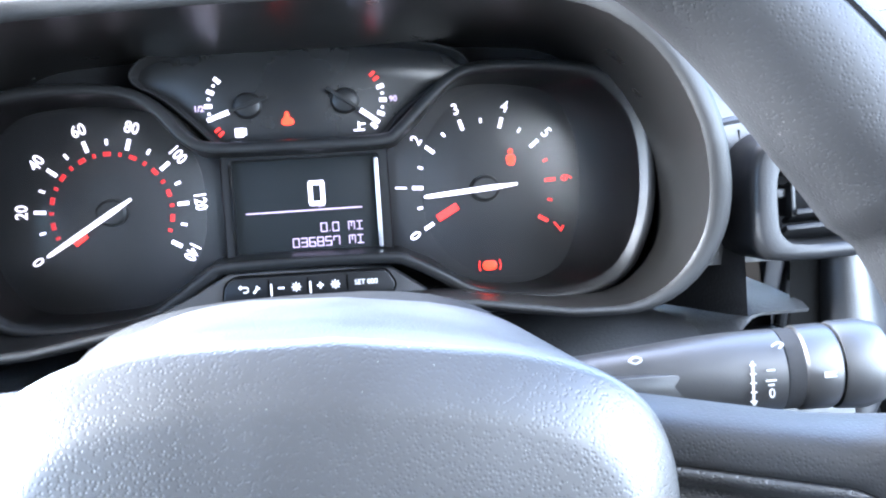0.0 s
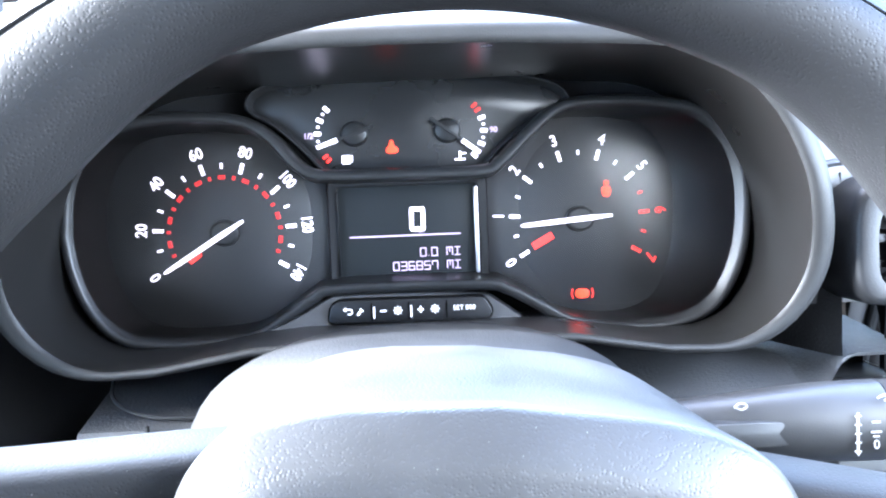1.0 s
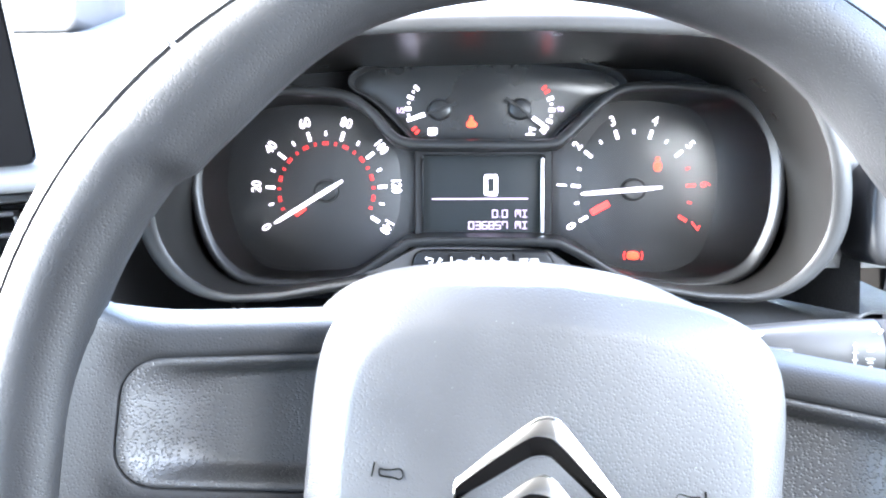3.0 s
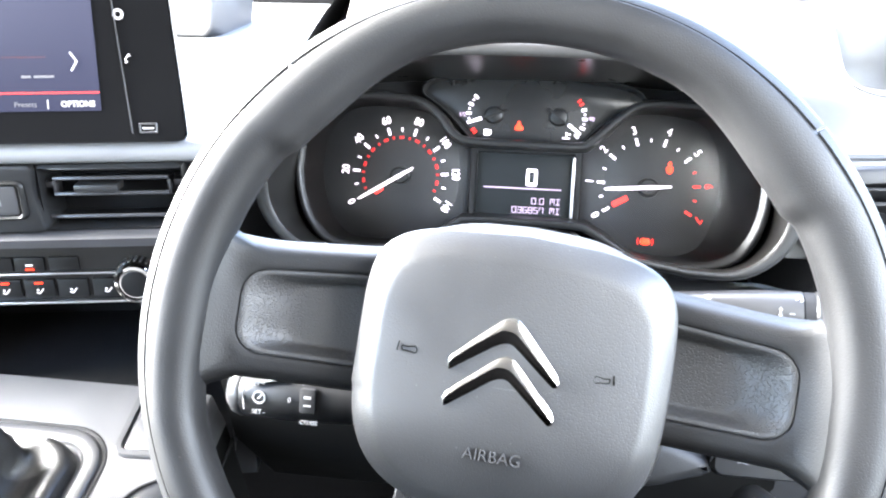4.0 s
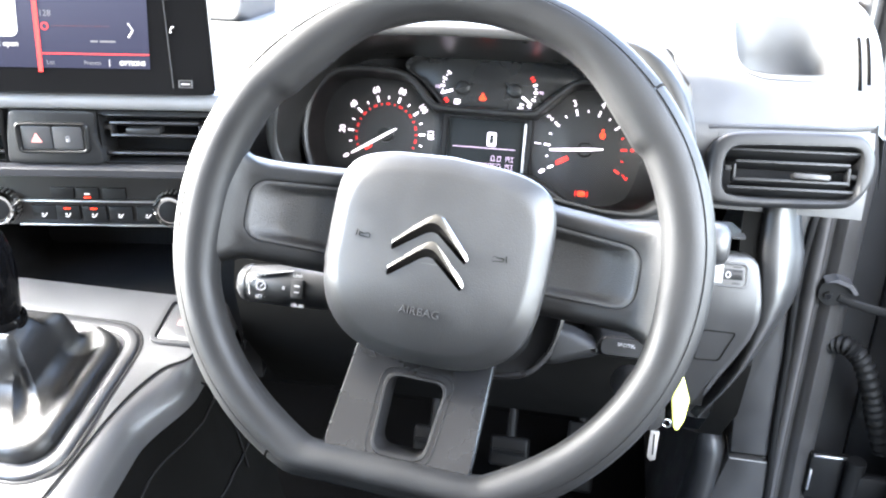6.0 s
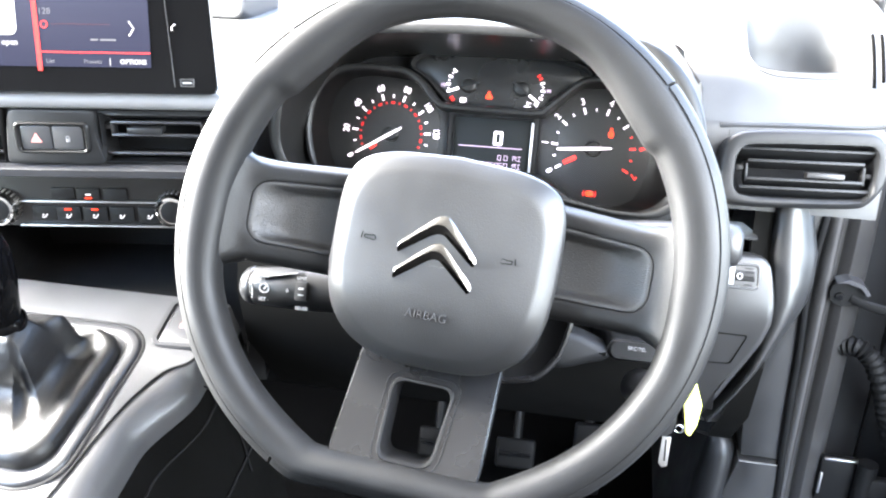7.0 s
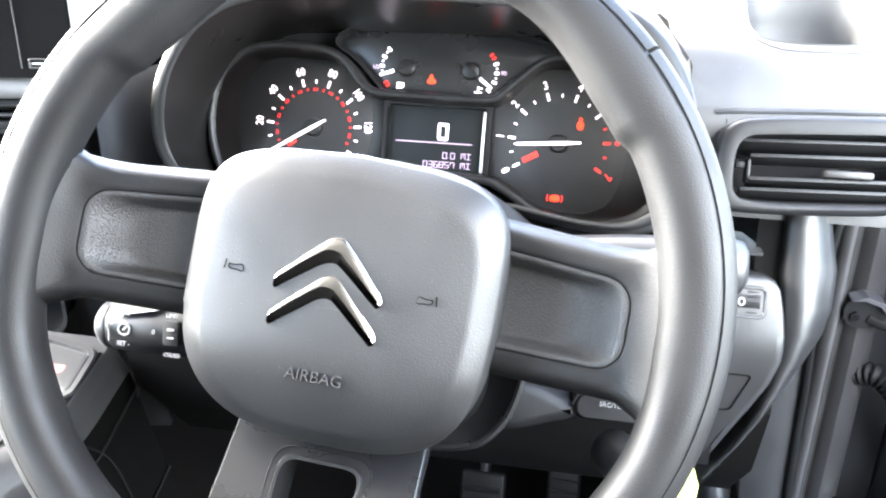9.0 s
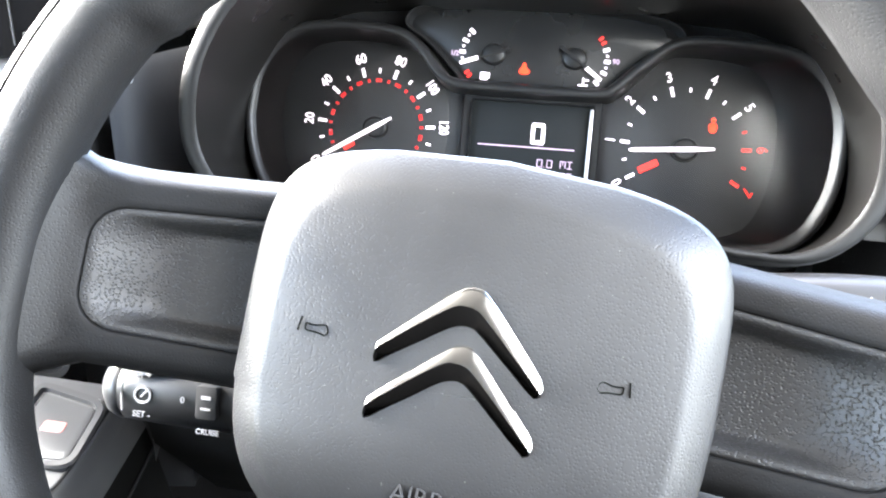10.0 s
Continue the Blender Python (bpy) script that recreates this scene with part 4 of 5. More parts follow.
def slat_vent(name, m, outer, opening, slats, frame_box, tab, label, y0, tilt=0):
    v = thing(name, (0, 0, 0), label, "air vent", "dashboard air vents", m=m)
    part("vent_frame", loft([up(outer, y0 + .045), up(outer, y0 + .006), up(grow(outer, -.0015), y0 + .0015), up(grow(outer, -.004), y0), up(grow(opening, .0008), y0 + .001), up(opening, y0 + .003), up(grow(opening, -.003), y0 + .034)]), VENT if tilt else BLACK, v, "moulded vent surround", 50)
    part("duct", plate(grow(opening, .001), y0 + .034, y0 + .04), MATT, v)
    (x0, x1) = frame_box[:2]
    for z, w0, w1 in slats:
        bm = box(((w0 + w1) / 2, y0 + .014, z), (w1 - w0, .020, .0026), .0007, rot=Matrix.Rotation(radians(-22), 4, "X") @ Matrix.Rotation(radians(-tilt), 4, "Y"))
        part("slat", bm, VENT if tilt else TRIM, v)
    x0, x1, za, zb = frame_box
    k = math.tan(radians(tilt))
    bm = bmesh.new()
    for z in (za, zb):
        box(((x0 + x1) / 2, y0 + .012, z), (x1 - x0, .016, .0026), .0007, rot=Matrix.Rotation(radians(-18), 4, "X") @ Matrix.Rotation(radians(-tilt), 4, "Y"), bm=bm)
    for x in (x0, x1):
        box((x, y0 + .013, (za + zb) / 2 + (x - (x0 + x1) / 2) * k), (.0022, .013, za - zb), .0007, bm=bm)
    for x in (x0 - .0045, x1 + .0050):
        box((x, y0 + .013, (za + zb) / 2 + .002), (.0065, .006, .0045), .0008, bm=bm)
    part("guide_frame", bm, VENT if tilt else TRIM, v, "black steering frame of the vent")
    part("thumb_tab", box(((tab[0] + tab[1]) / 2, y0 + .0095, (tab[2] + tab[3]) / 2), (tab[1] - tab[0], .016, tab[2] - tab[3]), .0016), TAB, v, "small dark grey thumb tab")
    return v


_out = soft([(.1985, 1.0350), (.2005, 1.0190), (.2120, 1.0118), (.3060, 1.0165), (.3180, 1.0215), (.3300, 1.0400), (.3310, 1.0630), (.3220, 1.0780), (.3060, 1.0800), (.2240, 1.0765), (.2060, 1.0715), (.1985, 1.0590)], 2)
_in = soft([(.2112, 1.0350), (.2120, 1.0260), (.2200, 1.0200), (.3080, 1.0240), (.3160, 1.0260), (.3195, 1.0420), (.3210, 1.0600), (.3170, 1.0675), (.3080, 1.0680), (.2270, 1.0640), (.2160, 1.0615), (.2112, 1.0520)], 2)
slat_vent("air_vent", M0, _out, _in, ((1.0585, .215, .321), (1.0268, .216, .319)), (.221, .312, 1.0500, 1.0350), (.268, .297, 1.0445, 1.0395), "grey air vent with black slats and a thumb tab", .165, tilt=2.0)

# centre stack frame: upright, turned 12 degrees towards the driver
MS = Matrix.Translation((-.33, .1136, 1.1206)) @ pose(0, 0, 0, 0, 0, 12)


def build_stack():
    t = thing("centre_console_stack", (0, 0, 0), "dark centre stack panel below the screen", "console", m=MS)
    part("ledge", loft([[(x, y, z) for y, z in ((.06, .036), (.012, .0335), (.002, .0320), (-.001, .028), (-.0005, .0215), (.004, .0185), (.02, .017))] for x in (-.33, -.2, -.1, 0, .08, .120)], closed=False), LEDGE, t, "pale satin trim ledge", 60)
    hz = [(-.075, .018), (.000, .018), (-.002, -.005), (.004, -.031), (-.083, -.031), (-.080, -.005)]
    part("switch_panel", plate([(-.084, -.0335), (-.001, -.0335), (-.001, .0185), (-.084, .0185)], .014, .05, .0006), BLACK, t, "black fascia")
    part("hazard_surround", plate(rpoly(hz[::-1], .006), .001, .03, .002), DASH_LOW, t, "satin grey switch surround")
    part("band", loft([[(x, y, z) for y, z in ((.03, -.031), (.003, -.0325), (-.001, -.036), (.000, -.0425), (.012, -.0470), (.05, -.0500))] for x in (-.33, -.1, .08, .115)], closed=False), TRIM, t, "dark satin cross trim", 50)
    part("climate_fascia", plate(rrect(-.03, -.083, .125, .0270, .006), .050, .09), CLIMATE, t, "dark satin climate panel")
    part("climate_rail", box((-.028, .0485, -.0840), (.150, .004, .0016), .0005), STEEL, t, "thin bright line")
    part("climate_rail", box((-.030, .0485, -.1085), (.150, .005, .0018), .0005), STEEL, t, "thin bright line")
    # Both cheeks take a dark colour for the shade low beside the stack.
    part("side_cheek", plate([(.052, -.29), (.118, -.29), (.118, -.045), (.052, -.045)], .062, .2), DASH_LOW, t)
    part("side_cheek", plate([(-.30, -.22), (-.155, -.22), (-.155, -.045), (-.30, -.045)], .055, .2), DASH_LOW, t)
    # open cubby
    cub = rrect(-.050, -.150, .095, .039, .014)
    part("cubby", loft([up(grow(cub, .004), .050), up(cub, .052), up(grow(cub, -.004), .18)], False, True), MATT, t, "dark open cubby")
    part("switch_frame", frame_ring(rrect(-.0392, -.0065, .0325, .0140, .005), rrect(-.0392, -.0065, .0280, .0112, .003), -.0022, .004, .0015), KEY_BLACK, t, "black satin frame round the switches")
    # switches
    for i, x in enumerate((-.0530, -.0255)):
        b = part("switch", plate(rrect(x, -.0065, .0133, .0108, .003), -.0012, .012, .0012), SATIN, t, "grey rocker switch")
        if i == 0:
            bm = loft([up([(x - .0048, -.0105), (x + .0048, -.0105), (x, -.0020)], -.0016), up([(x - .0048, -.0105), (x + .0048, -.0105), (x, -.0020)], .0005)], True, True)
            part("hazard_triangle", bm, glow("hazard_print", (1, .45, .4), .035, (.4, .1, .1)), b, "pale red hazard triangle")
        else:
            bm = frame_ring(rrect(x, -.0060, .0018, .0016, .0012, 3), rrect(x, -.0060, .0009, .0008, .0004, 3), -.0016, .0)
            box((x, -.0013, -.0085), (.0036, .0008, .0030), .0004, bm=bm)
            part("lock_symbol", bm, WHITE_MARK, b, "white padlock symbol")
    for i, x in enumerate((-.080, -.057, -.0313, -.0058, .0210)):
        k = part("climate_key", plate(rrect(x, -.0965, .0115, .0075, .001, 2), .0470, .055, .0006), BLACK, t, "black climate key with a white symbol")
        bm = tube(smooth_path([(x - .0028, .0467, -.0995), (x - .0005, .0467, -.1002), (x + .0012, .0467, -.0985), (x + .0028, .0467, -.0965)], 3), .0005, 6)
        box((x - .0015, .0467, -.0975), (.0016, .0006, .0018), .0003, bm=bm)
        part("key_symbol", bm, KEYLIT, k)
        if i in (1, 2):
            part("key_lamp", box((x, .0466, -.0915), (.0065, .0008, .0014), .0003), AMBER, k, "lit orange lamp")
    for x in (-.060, -.036, -.010):
        k = part("climate_key", plate(rrect(x, -.0765, .0112, .0060, .001, 2), .0475, .055, .0005), BLACK, t)
        if x == -.036:
            part("key_lamp", box((x, .0471, -.0800), (.0065, .0008, .0014), .0003), AMBER, k, "lit orange lamp")
            part("key_symbol", box((x, .0471, -.0765), (.0055, .0006, .0014), .0003), KEYLIT, k)
    for x in (.0455, -.1190):
        kn = part("knob", loft([up(oval(x, -.0895, .0172, .0172, 40), .056), up(oval(x, -.0895, .0170, .0170, 40), .040), up(oval(x, -.0895, .0150, .0150, 40), .035), up(oval(x, -.0895, .0128, .0128, 40), .0345), up(oval(x, -.0895, .0120, .0120, 40), .0365)], False, True), CHROME, t, "chrome ringed climate knob", 30)
        part("knob_face", plate(oval(x, -.0895, .0108, .0108, 32), .0352, .040, .0008), BLACK, kn, "black knob face")
        for j in range(24):
            a = 2 * math.pi * j / 24
            part("knob_rib", box((x + .0171 * math.cos(a), .048, -.0895 + .0171 * math.sin(a)), (.0012, .013, .0012), 0), STEEL, kn)
    return t


build_stack()
_o2, _i2 = rrect(.0500, -.0080, .0530, .0262, .004), rrect(.0500, -.0080, .0495, .0235, .004)
_slats = ((.0090, .003, .097), (-.0265, .003, .097))
slat_vent("air_vent", MS, _o2, _i2, _slats, (.0085, .088, .0030, -.0085), (.0230, .0535, .0012, -.0052), "black slatted air vent with a thumb tab", .006)
slat_vent("air_vent", MS, rrect(-.1330, -.0080, .0500, .0262, .004), rrect(-.1330, -.0080, .0465, .0235, .004), ((.0090, -.178, -.088), (-.0265, -.178, -.088)), (-.170, -.092, .0030, -.0085), (-.150, -.120, .0012, -.0052), "black slatted air vent with a thumb tab", .006)


def build_screen():
    s = thing("touchscreen", (0, 0, 0), "black touchscreen tablet showing a navy menu", "screen", m=MS @ Matrix.Translation((0, 0, .040)) @ pose(0, 0, 0, -10))
    # local z from the foot of the tablet
    hx0, hx1 = -.170, .1085
    o = [(hx0, -.006), (hx1, -.006), (hx1 - .0085, .130), (hx0 + .0085, .130)]
    def corner(d):
        return rpoly(grow(o, d), .008)
    part("housing", loft([up(corner(-.001), -.0035), up(corner(0), -.002), up(corner(.0005), .003), up(corner(-.006), .016), up(corner(-.02), .022)], True, True), PIANO, s, "gloss black bezel", 40)
    part("side_edge", loft([[(hx1 + .0008 - .0085 * q, y, -.004 + .132 * q) for q in (0, .5, 1)] for y in (-.0032, .004)], closed=False), SATIN, s, "pale tablet edge")
    part("display", plate([(-.1250, .0155), (.0540, .0155), (.0540, .1200), (-.1250, .1200)], -.0040, -.0030, .0001), SCREEN, s, "navy menu display")
    part("menu_bar", box((-.0400, -.0043, .066), (.0036, .0006, .108), 0, rot=Matrix.Rotation(radians(-1.2), 4, "Y")), SCREEN_RED, s, "red bar")
    part("menu_line", box((.0085, -.0043, .0275), (.0910, .0005, .0009), 0), SCREEN_RED, s, "red line")
    lettering("menu_text", "OPTIONS", .0052, (.0505, -.0043, .0200), SCREEN_TXT, s, depth=.0001, align="RIGHT", heavy=.0002)
    lettering("menu_text", "Presets", .0050, (.0055, -.0043, .0200), SCREEN_DIM, s, depth=.0001)
    lettering("menu_text", "List", .0050, (-.0300, -.0043, .0200), SCREEN_DIM, s, depth=.0001)
    lettering("menu_text", "128", .0072, (-.0320, -.0043, .0605), SCREEN_DIM, s, depth=.0001)
    lettering("menu_text", "boot open", .0066, (-.0560, -.0043, .0350), SCREEN_TXT, s, depth=.0001, align="RIGHT", heavy=.0001)
    for x, w in ((.0080, .0060), (.0195, .0130)):
        part("text_bar", box((x, -.0043, .0380), (w, .0005, .0016), 0), SCREEN_DIM, s)
    part("text_divider", box((.0200, -.0043, .0200), (.0006, .0005, .0060), 0), SCREEN_TXT, s)
    for i in range(26):
        part("scale_dot", box((-.0265 + i * .0019, -.0043, .0505), (.0007, .0004, .0008), 0), glow("scale_print", (.4, .15, .15), .010, (.05, .02, .02)) if i == 0 else bpy.data.materials["scale_print"], s)
    part("scale_ring", frame_ring(oval(-.0330, .0500, .0032, .0032, 20), oval(-.0330, .0500, .0024, .0024, 20), -.0043, -.0036, .0001), SCREEN_RED, s)
    bm = tube([(.0375, -.0043, .0535), (.0415, -.0043, .0475), (.0375, -.0043, .0415)], .0007, 6)
    part("arrow", bm, SCREEN_TXT, s, "white arrow")
    part("car_picture", plate(rrect(-.0770, .0640, .0210, .0230, .006), -.0044, -.0036, .0001), glow("menu_white", (.9, .9, .9), .035, (.3, .3, .3)), s, "white picture field")
    part("rim_line", box((.0690, -.0042, .060), (.0007, .0008, .120), 0, rot=Matrix.Rotation(radians(-4), 4, "Y")), SATIN, s, "thin grey line down the bezel")
    part("usb_socket", frame_ring(rrect(.0835, .0035, .0060, .0034, .0006, 2), rrect(.0835, .0035, .0048, .0022, .0004, 2), -.0042, -.001, .0003), TRIM, s, "metal usb socket")
    part("usb_tongue", box((.0835, -.0030, .0035), (.0075, .002, .0012), 0), STEEL, s)
    bm = tube(smooth_path([(.0735, -.0042, .0463), (.0729, -.0042, .0480), (.0738, -.0042, .0500), (.0758, -.0042, .0513)], 4), lambda q: .0005 + .0006 * abs(2 * q - 1) ** 3, 6)
    part("phone_symbol", bm, SCREEN_TXT, s, "white handset symbol")
    bm = frame_ring(oval(.0705, .0770, .0036, .0036, 16), oval(.0705, .0770, .0019, .0019, 16), -.0042, -.0036, .0001)
    part("gear_symbol", bm, SCREEN_TXT, s, "white gear symbol")
    return s


build_screen()

# ---- column, stalks and controls ----
def build_column():
    c = thing("column_shroud", (0, .12, .98), "grained dark steering column shroud", "column cover")

    def arch(y, hx, z0, z1, p=2.6):
        return up(oval(-.002, (z0 + z1) / 2, hx, (z1 - z0) / 2, 48, p), y)
    part("upper_shroud", loft([arch(.052, .066, .90, 1.004), arch(.060, .078, .895, 1.013), arch(.080, .087, .892, 1.020, 2.8), arch(.10, .0905, .89, 1.0225, 3), arch(.16, .097, .885, 1.0135, 3.2), arch(.25, .098, .885, 1.004, 3.2)], True, False), SHROUD_TOP, c, "", 50)
    part("lower_shroud", loft([arch(.050, .058, .885, .94), arch(.070, .075, .865, .95), arch(.16, .082, .850, .95), arch(.27, .085, .84, .95)], True, False), BLACK, c, "black lower shroud", 50)
    nose = smooth_path([(.0935, .060, .928), (.0925, .060, .915), (.0892, .060, .8995), (.0838, .060, .8865), (.0725, .060, .8735), (.0590, .060, .8685), (.040, .062, .866)], 5)
    part("shroud_edge", tube(nose, .0026, 8), GLOSS_TRIM, c, "glossy curved shroud edge")
    part("shroud_nose", loft([[tuple(p) for p in nose], [(p.x * .93, p.y + .004, p.z + .003) for p in nose], [(p.x * .80, p.y + .010, p.z + .010) for p in nose], [(p.x * .5, p.y + .012, p.z + .030) for p in nose]], closed=False), BLACK, c, "black shroud nose", 60)
    lobe = soft([(.080, .908), (.098, .9065), (.113, .9010), (.1275, .8962), (.1210, .8885), (.1080, .8850), (.092, .8790), (.080, .878)], 1)
    part("shroud_lobe", loft([up(grow(lobe, -.006), .0680), up(grow(lobe, -.002), .0700), up(lobe, .0740), up(grow(lobe, -.002), .12)], True, False), DASH_LOW, c, "dark shroud lobe", 50)
    part("shroud_joint", tube(smooth_path([(-.128, .1745, .972), (-.124, .166, .964), (-.112, .160, .957), (-.088, .158, .955)], 5), .0012, 6), MATT, c, "dark joint line")
    return c


build_column()


def build_wiper_stalk():
    s = thing("wiper_stalk", (.15, .1, .982), "dark grey wiper stalk with white markings", "stalk")
    path = [(.070 + .0085 * i, .108 - .0008 * i, .9790 + .00018 * i) for i in range(13)]
    r = lambda q: .0105 + .0048 * smoothstep(.1, .9, q)
    part("arm", tube(path, r, 24), STALK, s, "", 40)
    part("paddle", plate(soft([(.090, .9760), (.1350, .9745), (.1430, .9790), (.1400, .9850), (.0920, .9850)], 2), .0885, .094, .001), STALK, s, "flat thumb pad")
    part("collar", tube([(.1725, .0985, .9812), (.1790, .0979, .9813)], .0150, 28), MATT, s, "black collar")
    part("turn_ring", tube([(.1792, .0979, .9813), (.1800, .0978, .9813), (.1905, .0968, .9815), (.1920, .0967, .9815)], lambda q: .0158 if 0 < q < 1 else .015, 28), STALK, s, "twist ring")
    part("end_cap", tube([(.1925, .0966, .9815), (.194, .0965, .9815), (.2035, .0957, .9816), (.2095, .0952, .9817), (.2125, .0950, .9817)], lambda q: (.0158, .0163, .0166, .0150, .010)[round(q * 4)], 28), STALK, s, "rounded end cap", 50)
    part("ring_mark", box((.1860, .0817, .9815), (.0060, .0008, .0020), 0), WHITE_MARK, s)
    lettering("stalk_marks", "0", .0048, (.1640, .0832, .9760), WHITE_MARK, s, depth=.0002)
    bm = tube([(.1575, .0841, .9880), (.1575, .0841, .9725)], .0004, 6)
    for i in range(5):
        box((.1575, .0839, .9868 - i * .0033), (.0022, .0005, .0005), 0, bm=bm)
    tube([(.1565, .0841, .9738), (.1575, .0841, .9722), (.1585, .0841, .9738)], .0004, 6, bm=bm)
    for z, w in ((.9845, .0030), (.9808, .0038), (.9792, .0022)):
        box((.1638, .0832, z), (w, .0005, .0006), 0, bm=bm)
    part("stalk_marks", bm, WHITE_MARK, s)
    bm = tube(smooth_path([(.1150, .0925, .9900), (.1172, .0922, .9914), (.1196, .0918, .9904), (.1176, .0922, .9890), (.1150, .0925, .9900)], 3), .0004, 6)
    part("wiper_symbol", bm, WHITE_MARK, s, "white wiper symbol")
    bm = tube(smooth_path([(.1660, .0862, .9925), (.1680, .0860, .9936), (.1700, .0858, .9930), (.1685, .0860, .9915)], 3), .0004, 6)
    part("wiper_symbol", bm, WHITE_MARK, s)
    return s


build_wiper_stalk()


CONSOLE_KNOB = mat("stalk_knob_plastic", (0.012, 0.012, 0.0127), 0.36, grain=0.05, scale=1500, vary=0.08)


def build_cruise_stalk():
    s = thing("cruise_stalk", (-.12, .06, .92), "black cruise control stalk with white lettering", "stalk")
    bm = loft([[(x, .060 + yo + math.sin(a) * ry, .9180 + zo + math.cos(a) * rz) for a in [2 * math.pi * k / 28 for k in range(28)]] for x, ry, rz, yo, zo in
               ((-.1540, .015, .0135, 0, 0), (-.1520, .0165, .0150, 0, 0), (-.1200, .0165, .0168, 0, .001), (-.0900, .0165, .0160, 0, .001), (-.0500, .016, .014, .004, .002))], True, True)
    part("body", bm, KEY_BLACK, s, "", 40)
    bm = loft([[(x, .060 + math.sin(a) * r, .9180 + math.cos(a) * r * .95) for a in [2 * math.pi * k / 28 for k in range(28)]] for x, r in
               ((-.1535, .0155), (-.1555, .0160), (-.1600, .0140), (-.1635, .0095), (-.1645, .0040))], True, True)
    part("end_knob", bm, CONSOLE_KNOB, s, "grey rounded end knob", 50)
    part("top_flap", loft([[(-.152, .050, .9325), (-.115, .050, .9365), (-.110, .055, .9355)], [(-.150, .043, .9265), (-.128, .0435, .9290), (-.112, .049, .9345)]], closed=False), DASH_LOW, s, "dark top flap")
    lettering("lettering", "SET +", .0038, (-.1410, .0430, .9268), WHITE_MARK, s, depth=.0003, turn=-6)
    lettering("lettering", "SET -", .0038, (-.1400, .0430, .9100), WHITE_MARK, s, depth=.0003)
    lettering("lettering", "0", .0040, (-.1215, .0428, .9185), WHITE_MARK, s, depth=.0003)
    lettering("lettering", "LIMIT", .0033, (-.1105, .0435, .9290), WHITE_MARK, s, depth=.0003)
    lettering("lettering", "CRUISE", .0033, (-.1095, .0432, .9060), WHITE_MARK, s, depth=.0003)
    bm = frame_ring(oval(-.1400, .9185, .0040, .0038, 20), oval(-.1400, .9185, .0031, .0029, 20), .0427, .0440, .0001)
    tube([(-.1405, .0428, .9178), (-.1380, .0428, .9205)], .0004, 6, bm=bm)
    part("dial_symbol", bm, WHITE_MARK, s, "white speed symbol")
    part("stalk_line", tube([(-.1150, .0452, .9325), (-.1320, .0436, .9290), (-.1490, .0431, .9255), (-.1498, .0430, .9185), (-.1490, .0431, .9110)], .0004, 6), WHITE_MARK, s)
    part("rocker", plate(rrect(-.1100, .9190, .0048, .0072, .0014, 3), .0412, .046, .0006), MATT, s, "black rocker key")
    for z in (.9213, .9165):
        part("rocker_mark", box((-.1100, .0410, z), (.0042, .0006, .0014 if z > .92 else .0008), 0), WHITE_MARK, s)
    return s


build_cruise_stalk()


def build_audio_pod():
    p = thing("audio_control_pod", (.14, .08, .89), "black audio control pod behind the wheel", "control pod")
    part("pod", loft([up(rrect(.150, .8985, .0260, .0062, .005), .066), up(rrect(.150, .8985, .0285, .0078, .006), .0685), up(rrect(.150, .8975, .0300, .0090, .006), .10), up(rrect(.140, .8975, .030, .012, .006), .16)], True, True), BLACK, p, "", 40)
    part("pod_seam", tube(smooth_path([(.121, .0672, .8985), (.124, .0664, .9048), (.132, .0662, .9062), (.152, .0660, .9058), (.172, .0660, .9040)], 5), .0005, 6), MATT, p, "fine joint line")
    lettering("lettering", "SRC/TEL", .0037, (.1425, .0656, .9005), WHITE_MARK, p, "white printed letters", depth=.0003, turn=2)
    return p


build_audio_pod()


def build_key():
    k = thing("ignition_key", (.175, .05, .86), "ignition key with a yellow plastic tag", "key")
    part("blade", plate([(.1625, .8290), (.1650, .8262), (.1685, .8275), (.1695, .8480), (.1635, .8480)], .029, .0312, .0003), STEEL, k, "worn metal blade")
    part("blade_groove", box((.1662, .0289, .8385), (.0012, .0004, .0150), 0), MATT, k)
    part("ring_loop", loft([[(.1740 + math.cos(a) * (r), .0295 + y, .8545 + math.sin(a) * r) for r, y in ((.0032, 0), (.0027, -.0006), (.0021, 0), (.0027, .0006))] for a in [2 * math.pi * i / 20 for i in range(21)]]), CHROME, k, "small metal ring")
    part("key_head", plate(soft([(.1530, .8470), (.1710, .8475), (.1730, .8660), (.1660, .8830), (.1500, .8740)], 2), .030, .040, .002), BLACK, k, "black key head")
    part("tag", plate(rpoly([(.1805, .8930), (.1872, .8735), (.1850, .8590), (.1812, .8510), (.1782, .8530), (.1752, .8720)], .0012, 3), .0255, .0275, .0006), YELLOW, k, "pale yellow tag")
    part("barrel", tube([(.146, .075, .872), (.155, .05, .870), (.158, .040, .868)], .0135, 18), BLACK, k)
    return k


build_key()


